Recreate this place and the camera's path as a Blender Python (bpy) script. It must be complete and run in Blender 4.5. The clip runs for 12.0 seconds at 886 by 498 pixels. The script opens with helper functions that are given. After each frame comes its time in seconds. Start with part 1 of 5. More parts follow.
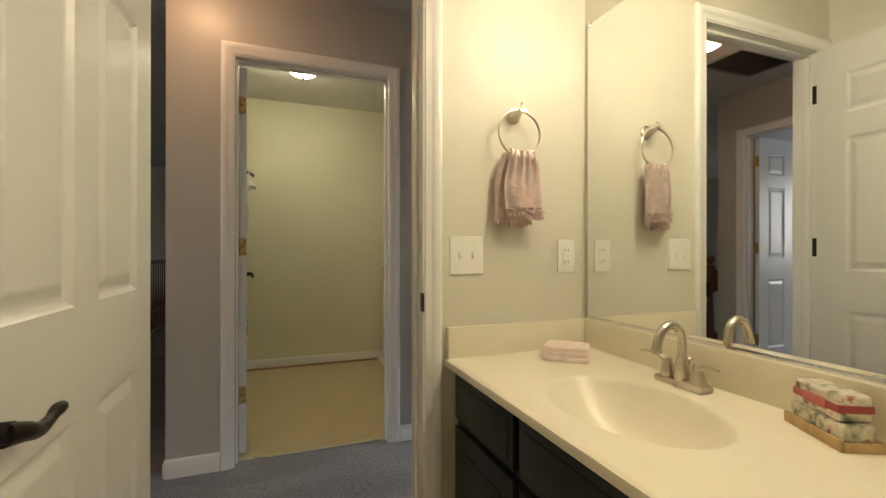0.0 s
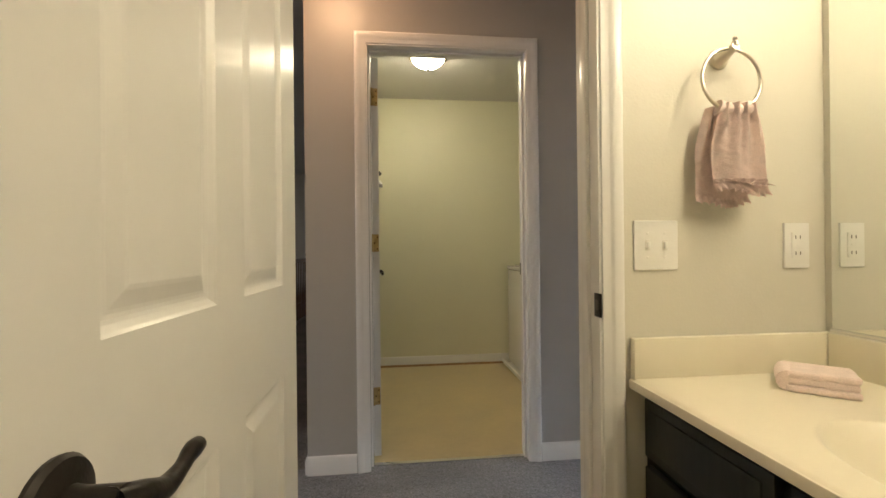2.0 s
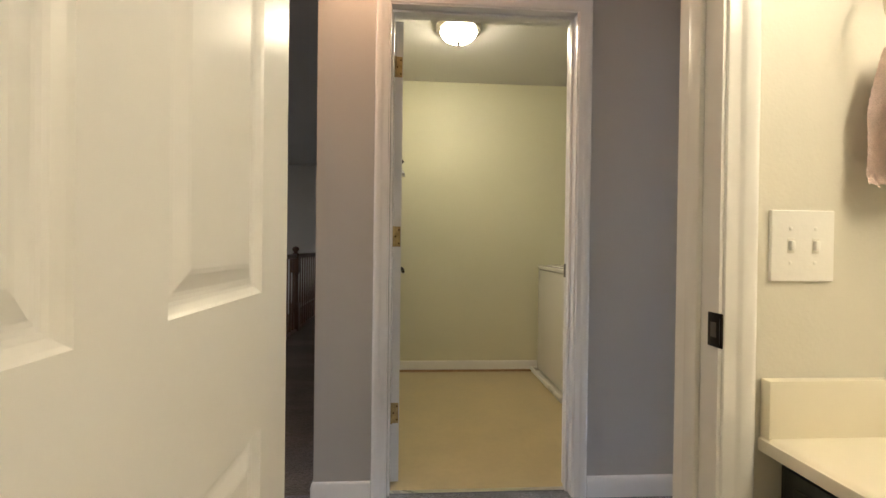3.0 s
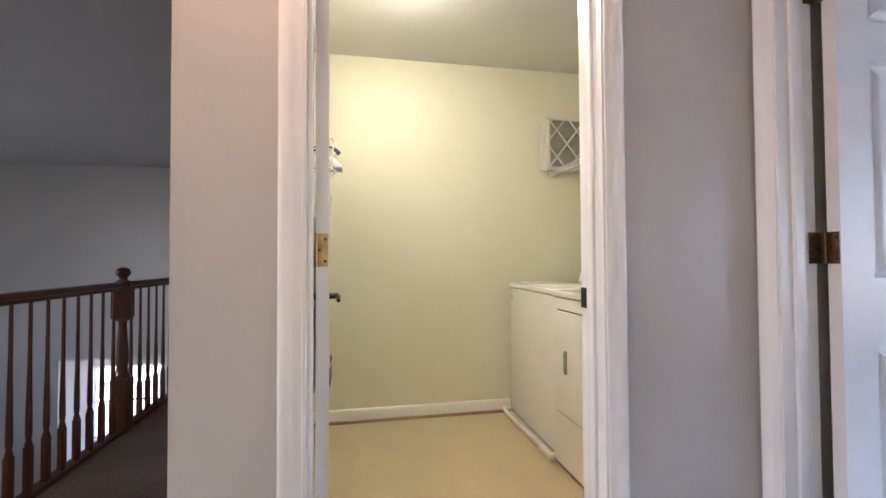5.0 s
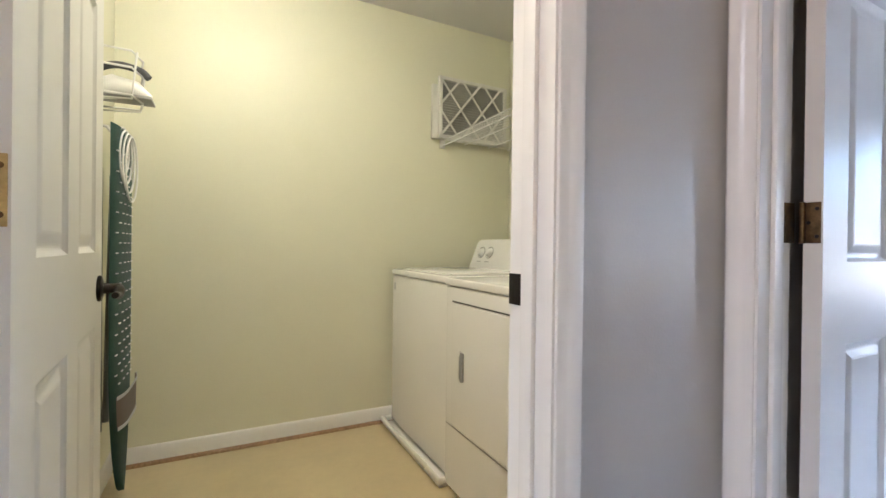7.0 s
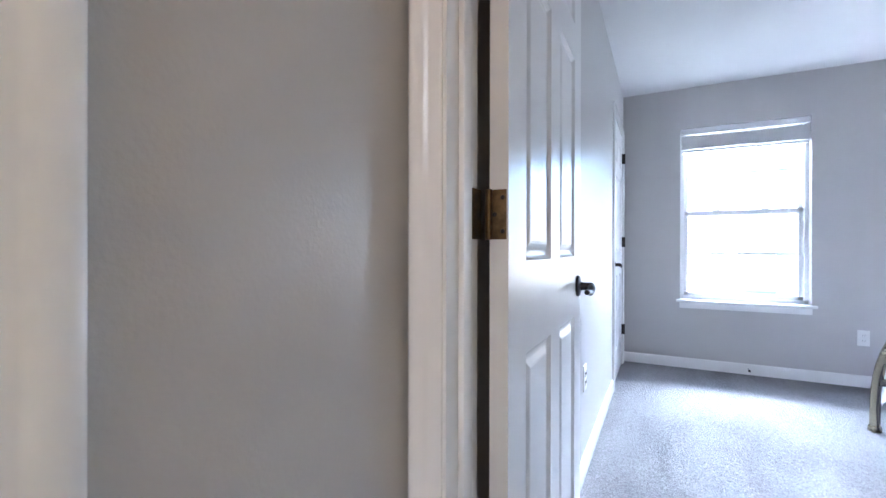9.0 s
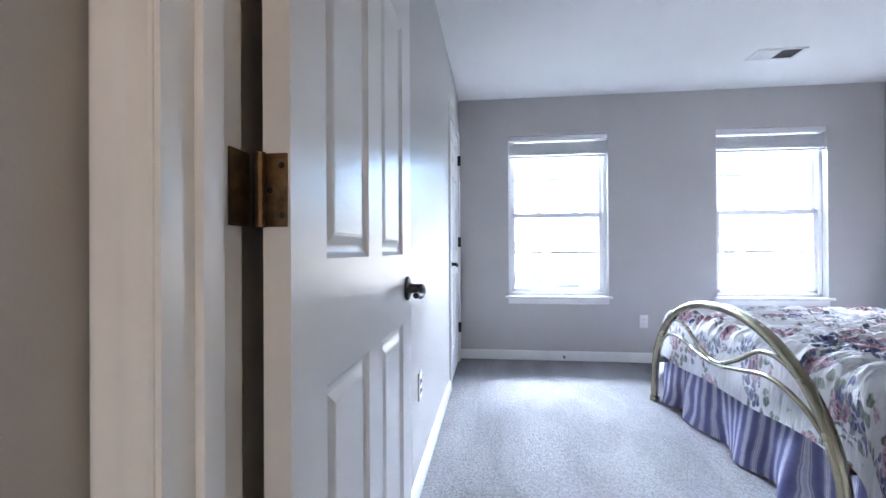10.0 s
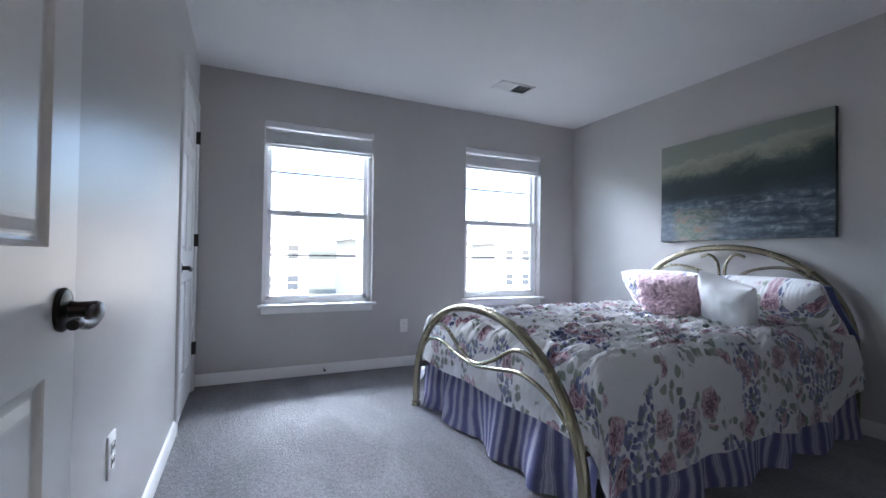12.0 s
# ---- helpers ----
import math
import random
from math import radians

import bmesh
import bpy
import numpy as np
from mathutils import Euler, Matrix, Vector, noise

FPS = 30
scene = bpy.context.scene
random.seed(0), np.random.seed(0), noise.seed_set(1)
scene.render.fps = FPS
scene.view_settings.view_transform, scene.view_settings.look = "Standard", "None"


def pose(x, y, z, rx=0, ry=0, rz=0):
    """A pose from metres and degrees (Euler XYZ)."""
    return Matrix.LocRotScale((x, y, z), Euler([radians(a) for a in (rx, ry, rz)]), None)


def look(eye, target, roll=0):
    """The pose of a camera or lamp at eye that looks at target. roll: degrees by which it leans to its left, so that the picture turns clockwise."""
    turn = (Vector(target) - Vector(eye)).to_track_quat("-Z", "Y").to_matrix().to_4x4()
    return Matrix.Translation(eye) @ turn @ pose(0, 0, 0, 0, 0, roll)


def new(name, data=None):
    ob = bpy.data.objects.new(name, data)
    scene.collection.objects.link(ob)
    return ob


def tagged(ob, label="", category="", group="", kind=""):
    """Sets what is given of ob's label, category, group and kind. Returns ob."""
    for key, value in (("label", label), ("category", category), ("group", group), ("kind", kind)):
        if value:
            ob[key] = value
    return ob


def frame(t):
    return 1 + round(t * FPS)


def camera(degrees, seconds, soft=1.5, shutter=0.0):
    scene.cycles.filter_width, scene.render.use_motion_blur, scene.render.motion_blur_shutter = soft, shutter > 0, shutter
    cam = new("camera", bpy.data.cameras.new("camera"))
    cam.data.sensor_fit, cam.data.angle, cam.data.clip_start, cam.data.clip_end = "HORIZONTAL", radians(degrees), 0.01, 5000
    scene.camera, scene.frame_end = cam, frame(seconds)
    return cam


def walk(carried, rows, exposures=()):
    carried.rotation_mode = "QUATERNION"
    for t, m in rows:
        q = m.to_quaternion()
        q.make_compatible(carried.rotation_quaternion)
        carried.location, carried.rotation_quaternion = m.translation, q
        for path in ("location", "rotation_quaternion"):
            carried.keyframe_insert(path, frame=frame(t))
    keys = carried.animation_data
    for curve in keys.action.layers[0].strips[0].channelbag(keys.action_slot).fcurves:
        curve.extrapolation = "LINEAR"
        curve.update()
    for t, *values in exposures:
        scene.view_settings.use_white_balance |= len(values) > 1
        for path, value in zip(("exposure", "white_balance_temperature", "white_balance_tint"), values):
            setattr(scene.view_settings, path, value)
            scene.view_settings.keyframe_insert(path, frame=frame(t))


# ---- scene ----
cam = camera(91.8, 12.0)
PATH = [
    (0, (0.184, 0.259, 1.086), (0.891, 2.13, 1.087), 0.06),
    (0.5, (0.152, 0.304, 1.085), (0.748, 2.213, 1.087), -0.2),
    (1, (0.11, 0.364, 1.077), (0.583, 2.307, 1.09), -0.15),
    (1.5, (0.113, 0.433, 1.07), (0.444, 2.406, 1.085), -0.55),
    (2, (0.105, 0.532, 1.061), (0.318, 2.521, 1.063), -0.6),
    (2.5, (0.083, 0.668, 1.068), (0.25, 2.661, 1.06), 0.15),
    (3, (0.079, 0.844, 1.058), (0.208, 2.84, 1.044), 0.72),
    (3.2, (0.082, 0.92, 1.047), (0.222, 2.915, 1.03), 0.9),
    (4.8, (0.097, 1.491, 1.076), (0.434, 3.462, 1.112), -0.1),
    (5, (0.102, 1.55, 1.071), (0.475, 3.514, 1.118), -0.3),
    (5.5, (0.122, 1.689, 1.061), (0.599, 3.63, 1.119), -0.7),
    (6, (0.138, 1.804, 1.042), (0.723, 3.715, 1.098), -0.4),
    (6.3, (0.155, 1.876, 1.049), (0.828, 3.759, 1.078), 0.0),
    (6.5, (0.188, 1.92, 1.038), (0.897, 3.79, 1.063), 0.2),
    (6.7, (0.213, 1.971, 1.034), (0.988, 3.815, 1.043), 0.4),
    (8.3, (0.495, 2.23, 1.034), (2.0, 3.547, 1.04), 0.5),
    (8.5, (0.546, 2.236, 1.027), (2.13, 3.458, 1.031), 0.25),
    (9, (0.66, 2.256, 1.036), (2.442, 3.164, 1.034), 0.1),
    (9.5, (0.766, 2.26, 1.036), (2.682, 2.833, 1.038), 0.0),
    (10.2, (0.943, 2.254, 1.018), (2.94, 2.351, 1.024), -0.2),
    (10.5, (1.0, 2.26, 1.016), (2.997, 2.16, 1.024), 0.3),
    (11.2, (1.123, 2.269, 1.022), (3.058, 1.764, 1.051), 1.3),
    (11.6, (1.198, 2.247, 1.012), (3.077, 1.561, 1.048), 1.1),
    (12, (1.243, 2.246, 1.007), (3.057, 1.405, 1.04), 0.8),
]
walk(cam, [(t, look(eye, target, roll)) for t, eye, target, roll in PATH],
     [(0, 3.03, 6500, 10), (1.5, 3.13, 6500, 11), (2.5, 3.42, 6350, 13), (3.2, 3.6, 6200, 15), (4.8, 4.4, 5600, 21), (5.8, 4.46, 5550, 19), (6.7, 4.36, 5500, 17), (8.5, 4.35, 5450, 14), (9.5, 4.05, 5700, 14), (10.5, 3.78, 5850, 15), (11.2, 3.42, 5950, 14), (12, 2.93, 5950, 14)])

# ---- world, sun, exposure ----
world = bpy.data.worlds.new("sky")
scene.world = world
world.use_nodes = True
wn = world.node_tree
sky = wn.nodes.new("ShaderNodeTexSky")
sky.sky_type, sky.sun_disc = "NISHITA", False
sky.sun_elevation, sky.sun_rotation = radians(38), radians(250)
sky.air_density, sky.dust_density = 1.0, 3.0
wn.links.new(sky.outputs[0], wn.nodes["Background"].inputs[0])
wn.nodes["Background"].inputs[1].default_value = 0.15
sun_data = bpy.data.lights.new("sun", "SUN")
sun_data.energy, sun_data.angle, sun_data.color = 2.5, radians(12), (1, 0.96, 0.9)
new("sun", sun_data).matrix_world = look((-12, -4, 14), (0, 0, 0))
for yc in (1.66, -0.17):
    day = bpy.data.lights.new("window_daylight", "AREA")
    day.shape, day.size, day.size_y, day.energy, day.color = "RECTANGLE", 1.75, 0.75, 19.0, (0.84, 0.91, 1.0)
    day.spread = radians(85)
    new("window_daylight", day).matrix_world = look((7.2, yc, 2.92), (3.0, yc, 1.0))

side = bpy.data.lights.new("side_window_daylight", "AREA")
side.shape, side.size, side.size_y, side.energy, side.color = "RECTANGLE", 0.56, 0.96, 2.6, (0.80, 0.88, 1.0)
new("side_window_daylight", side).matrix_world = look((-4.41, 1.6, 1.5), (-1.4, 2.2, 1.2))


# ---- materials ----
def nodes_of(name):
    m = bpy.data.materials.new(name)
    m.use_nodes = True
    return m, m.node_tree, m.node_tree.nodes["Principled BSDF"]


def add(t, kind, **ins):
    n = t.nodes.new(kind)
    for k, v in ins.items():
        n.inputs[k.replace("_", " ")].default_value = v
    return n


def ramp(t, src, stops):
    r = t.nodes.new("ShaderNodeValToRGB")
    e = r.color_ramp.elements
    while len(e) < len(stops):
        e.new(0.5)
    for el, (p, c) in zip(e, stops):
        el.position, el.color = p, (*c, 1) if len(c) == 3 else c
    t.links.new(src, r.inputs[0])
    return r


def mixc(t, fac, a, b, mode="MIX"):
    n = t.nodes.new("ShaderNodeMix")
    n.data_type, n.blend_type = "RGBA", mode
    for sock, v in ((n.inputs[0], fac), (n.inputs[6], a), (n.inputs[7], b)):
        if hasattr(v, "is_output"):
            t.links.new(v, sock)
        else:
            sock.default_value = v if not isinstance(v, tuple) else (*v, 1)
    return n.outputs[2]


def shade(c, k):
    return tuple(min(1, v * k) for v in c)


def paint(name, c, rough=0.5, metal=0.0, var=0.06, big=1.5, fine=90.0, bump=0.02, depth=0.002, coat=0.0, rvar=0.08):
    """A surface with large faint stains, fine grain and fine relief."""
    m, t, b = nodes_of(name)
    co = t.nodes.new("ShaderNodeTexCoord")
    n1 = add(t, "ShaderNodeTexNoise", Scale=big, Detail=5.0)
    n2 = add(t, "ShaderNodeTexNoise", Scale=fine, Detail=3.0)
    for n in (n1, n2):
        t.links.new(co.outputs["Object"], n.inputs["Vector"])
    r1 = ramp(t, n1.outputs[0], [(0.3, shade(c, 1 - var)), (0.7, shade(c, 1 + var))])
    r2 = ramp(t, n2.outputs[0], [(0.3, (1 - var * .6,) * 3), (0.7, (1, 1, 1))])
    t.links.new(mixc(t, 1.0, r1.outputs[0], r2.outputs[0], "MULTIPLY"), b.inputs["Base Color"])
    rr = ramp(t, n1.outputs[0], [(0.3, (max(0.02, rough - rvar),) * 3), (0.7, (min(1, rough + rvar),) * 3)])
    if rvar:
        t.links.new(rr.outputs[0], b.inputs["Roughness"])
    else:
        b.inputs["Roughness"].default_value = rough
    b.inputs["Metallic"].default_value = metal
    b.inputs["Coat Weight"].default_value = coat
    bp = add(t, "ShaderNodeBump", Strength=bump * 10, Distance=depth)
    t.links.new(n2.outputs[0], bp.inputs["Height"])
    t.links.new(bp.outputs[0], b.inputs["Normal"])
    return m


def glow(name, c, strength):
    m, t, b = nodes_of(name)
    b.inputs["Base Color"].default_value = (0.9, 0.9, 0.88, 1)
    b.inputs["Roughness"].default_value = 0.3
    b.inputs["Emission Color"].default_value = (*c, 1)
    b.inputs["Emission Strength"].default_value = strength
    return m


def carpet(name, c, shade_var=0.22):
    m, t, b = nodes_of(name)
    co = t.nodes.new("ShaderNodeTexCoord")
    tuft = add(t, "ShaderNodeTexNoise", Scale=105.0, Detail=4.0, Roughness=0.75)
    clump = add(t, "ShaderNodeTexNoise", Scale=38.0, Detail=3.0)
    lay = add(t, "ShaderNodeTexNoise", Scale=2.6, Detail=2.5, Distortion=0.8)
    mp = t.nodes.new("ShaderNodeMapping")
    mp.inputs["Scale"].default_value = (0.55, 1.3, 1)
    mp.inputs["Rotation"].default_value = (0, 0, 0.5)
    t.links.new(co.outputs["Object"], mp.inputs[0])
    t.links.new(mp.outputs[0], lay.inputs["Vector"])
    for n in (tuft, clump):
        t.links.new(co.outputs["Object"], n.inputs["Vector"])
    a = ramp(t, lay.outputs[0], [(0.38, shade(c, 1 - shade_var)), (0.62, shade(c, 1.08))])
    f = ramp(t, tuft.outputs[0], [(0.32, (0.36, 0.36, 0.36)), (0.66, (1.32, 1.32, 1.32))])
    g = ramp(t, clump.outputs[0], [(0.3, (0.8, 0.8, 0.8)), (0.7, (1.08, 1.08, 1.08))])
    x = mixc(t, 1.0, a.outputs[0], f.outputs[0], "MULTIPLY")
    t.links.new(mixc(t, 1.0, x, g.outputs[0], "MULTIPLY"), b.inputs["Base Color"])
    b.inputs["Roughness"].default_value = 1.0
    b.inputs["Specular IOR Level"].default_value = 0.1
    b.inputs["Sheen Weight"].default_value = 0.25
    s = t.nodes.new("ShaderNodeMath")
    s.operation = "ADD"
    t.links.new(tuft.outputs[0], s.inputs[0])
    t.links.new(clump.outputs[0], s.inputs[1])
    bp = add(t, "ShaderNodeBump", Strength=1.0, Distance=0.013)
    t.links.new(s.outputs[0], bp.inputs["Height"])
    t.links.new(bp.outputs[0], b.inputs["Normal"])
    return m


def wood(name, c1, c2, rough=0.35, scale=9.0, coat=0.2):
    m, t, b = nodes_of(name)
    co = t.nodes.new("ShaderNodeTexCoord")
    mp = t.nodes.new("ShaderNodeMapping")
    mp.inputs["Scale"].default_value = (4, 4, 0.5)
    t.links.new(co.outputs["Object"], mp.inputs[0])
    n = add(t, "ShaderNodeTexNoise", Scale=scale, Detail=6.0, Distortion=1.5)
    t.links.new(mp.outputs[0], n.inputs["Vector"])
    r = ramp(t, n.outputs[0], [(0.3, c1), (0.7, c2)])
    t.links.new(r.outputs[0], b.inputs["Base Color"])
    b.inputs["Roughness"].default_value = rough
    b.inputs["Coat Weight"].default_value = coat
    bp = add(t, "ShaderNodeBump", Strength=0.15, Distance=0.002)
    t.links.new(n.outputs[0], bp.inputs["Height"])
    t.links.new(bp.outputs[0], b.inputs["Normal"])
    return m


def cloth(name, c, rough=0.9, weave=500.0, var=0.08, bump=0.4, fold=12.0, fold_depth=0.01):
    m, t, b = nodes_of(name)
    co = t.nodes.new("ShaderNodeTexCoord")
    n1 = add(t, "ShaderNodeTexNoise", Scale=fold, Detail=4.0)
    n2 = add(t, "ShaderNodeTexNoise", Scale=weave, Detail=2.0)
    for n in (n1, n2):
        t.links.new(co.outputs["Object"], n.inputs["Vector"])
    r1 = ramp(t, n1.outputs[0], [(0.3, shade(c, 1 - var)), (0.7, shade(c, 1 + var))])
    r2 = ramp(t, n2.outputs[0], [(0.3, (0.88, 0.88, 0.88)), (0.7, (1, 1, 1))])
    t.links.new(mixc(t, 1.0, r1.outputs[0], r2.outputs[0], "MULTIPLY"), b.inputs["Base Color"])
    b.inputs["Roughness"].default_value = rough
    b.inputs["Sheen Weight"].default_value = 0.2
    b1 = add(t, "ShaderNodeBump", Strength=bump, Distance=fold_depth)
    t.links.new(n1.outputs[0], b1.inputs["Height"])
    b2 = add(t, "ShaderNodeBump", Strength=bump, Distance=0.002)
    t.links.new(n2.outputs[0], b2.inputs["Height"])
    t.links.new(b1.outputs[0], b2.inputs["Normal"])
    t.links.new(b2.outputs[0], b.inputs["Normal"])
    return m


def floral(name, full=0.0):
    """White cotton printed with mauve roses, blue blossom and grey-green leaves (metres along the cloth in the UV map)."""
    m, t, b = nodes_of(name)
    uv = t.nodes.new("ShaderNodeUVMap")
    warp = add(t, "ShaderNodeTexNoise", Scale=14.0, Detail=3.0)
    t.links.new(uv.outputs[0], warp.inputs["Vector"])
    sub = t.nodes.new("ShaderNodeVectorMath")
    sub.operation = "MULTIPLY_ADD"
    t.links.new(warp.outputs["Color"], sub.inputs[0])
    sub.inputs[1].default_value = (0.055, 0.055, 0)
    t.links.new(uv.outputs[0], sub.inputs[2])
    vec = sub.outputs[0]

    def cells(scale, shift, rnd=0.9):
        mp = t.nodes.new("ShaderNodeMapping")
        mp.inputs["Location"].default_value = (shift, shift * 0.7, 0)
        t.links.new(vec, mp.inputs[0])
        v = t.nodes.new("ShaderNodeTexVoronoi")
        v.voronoi_dimensions = "2D"
        v.inputs["Scale"].default_value, v.inputs["Randomness"].default_value = scale, rnd
        t.links.new(mp.outputs[0], v.inputs["Vector"])
        return v

    def band(src, lo, hi):
        return ramp(t, src, [(lo, (1, 1, 1)), (hi, (0, 0, 0))]).outputs[0]

    def times(a, c):
        n = t.nodes.new("ShaderNodeMath")
        n.operation = "MULTIPLY"
        t.links.new(a, n.inputs[0])
        t.links.new(c, n.inputs[1])
        return n.outputs[0]
    bunch = add(t, "ShaderNodeTexNoise", Scale=4.3, Detail=1.0)
    t.links.new(uv.outputs[0], bunch.inputs["Vector"])
    near = ramp(t, bunch.outputs[0], [(0.482 - full, (0, 0, 0)), (0.50 - full, (1, 1, 1))]).outputs[0]
    wide = ramp(t, bunch.outputs[0], [(0.45 - full, (0, 0, 0)), (0.47 - full, (1, 1, 1))]).outputs[0]
    rose = cells(7.0, 2.0, 0.8)
    leaf = cells(21.0, 3.3)
    bloom = cells(36.0, 1.7)
    spray = cells(7.0, 5.9)
    col = mixc(t, 0.0, (0.95, 0.945, 0.94), (0.95, 0.95, 0.95))
    green = ramp(t, leaf.outputs["Color"], [(0.2, (0.06, 0.085, 0.06)), (0.8, (0.34, 0.38, 0.29))]).outputs[0]
    some = ramp(t, leaf.outputs["Color"], [(0.36, (0, 0, 0)), (0.40, (1, 1, 1))]).outputs[0]
    col = mixc(t, times(times(wide, some), band(leaf.outputs["Distance"], 0.33, 0.42)), col, green)
    blue = ramp(t, bloom.outputs["Color"], [(0.2, (0.06, 0.07, 0.22)), (0.8, (0.26, 0.28, 0.48))]).outputs[0]
    pick = ramp(t, spray.outputs["Color"], [(0.58, (0, 0, 0)), (0.62, (1, 1, 1))]).outputs[0]
    col = mixc(t, times(times(wide, pick), band(bloom.outputs["Distance"], 0.36, 0.5)), col, blue)
    ring = add(t, "ShaderNodeTexNoise", Scale=42.0, Detail=2.0, Distortion=1.6)
    t.links.new(vec, ring.inputs["Vector"])
    turn = t.nodes.new("ShaderNodeMath")
    turn.operation = "MULTIPLY_ADD"
    t.links.new(rose.outputs["Distance"], turn.inputs[0])
    turn.inputs[1].default_value = 0.55
    t.links.new(ring.outputs[0], turn.inputs[2])
    mauve = ramp(t, turn.outputs[0], [(0.44, (0.11, 0.03, 0.06)), (0.56, (0.33, 0.14, 0.20)), (0.66, (0.56, 0.34, 0.41)), (0.76, (0.78, 0.60, 0.64))]).outputs[0]
    has = ramp(t, rose.outputs["Color"], [(0.40, (0, 0, 0)), (0.43, (1, 1, 1))]).outputs[0]
    col = mixc(t, times(times(near, has), band(rose.outputs["Distance"], 0.37, 0.42)), col, mauve)
    t.links.new(col, b.inputs["Base Color"])
    b.inputs["Roughness"].default_value = 0.85
    b.inputs["Sheen Weight"].default_value = 1.0
    fold = add(t, "ShaderNodeTexNoise", Scale=19.0, Detail=5.0)
    mp = t.nodes.new("ShaderNodeMapping")
    mp.inputs["Scale"].default_value = (2.4, 0.5, 1)
    t.links.new(uv.outputs[0], mp.inputs[0])
    t.links.new(mp.outputs[0], fold.inputs["Vector"])
    bp = add(t, "ShaderNodeBump", Strength=0.9, Distance=0.014)
    t.links.new(fold.outputs[0], bp.inputs["Height"])
    t.links.new(bp.outputs[0], b.inputs["Normal"])
    return m


def striped(name):
    m, t, b = nodes_of(name)
    uv = t.nodes.new("ShaderNodeUVMap")
    w = add(t, "ShaderNodeTexWave", Scale=4.6, Distortion=0.6)
    w.inputs["Detail Scale"].default_value = 3.0
    t.links.new(uv.outputs[0], w.inputs["Vector"])
    n = add(t, "ShaderNodeTexNoise", Scale=60.0, Detail=3.0)
    t.links.new(uv.outputs[0], n.inputs["Vector"])
    r = ramp(t, w.outputs["Fac"], [(0.0, (0.17, 0.17, 0.36)), (0.5, (0.24, 0.24, 0.45)), (0.66, (0.62, 0.62, 0.70)), (0.78, (0.27, 0.27, 0.48)), (0.9, (0.80, 0.80, 0.84)), (1.0, (0.55, 0.55, 0.68))])
    g = ramp(t, n.outputs[0], [(0.3, (0.85, 0.85, 0.85)), (0.7, (1, 1, 1))])
    t.links.new(mixc(t, 1.0, r.outputs[0], g.outputs[0], "MULTIPLY"), b.inputs["Base Color"])
    b.inputs["Roughness"].default_value = 0.8
    return m


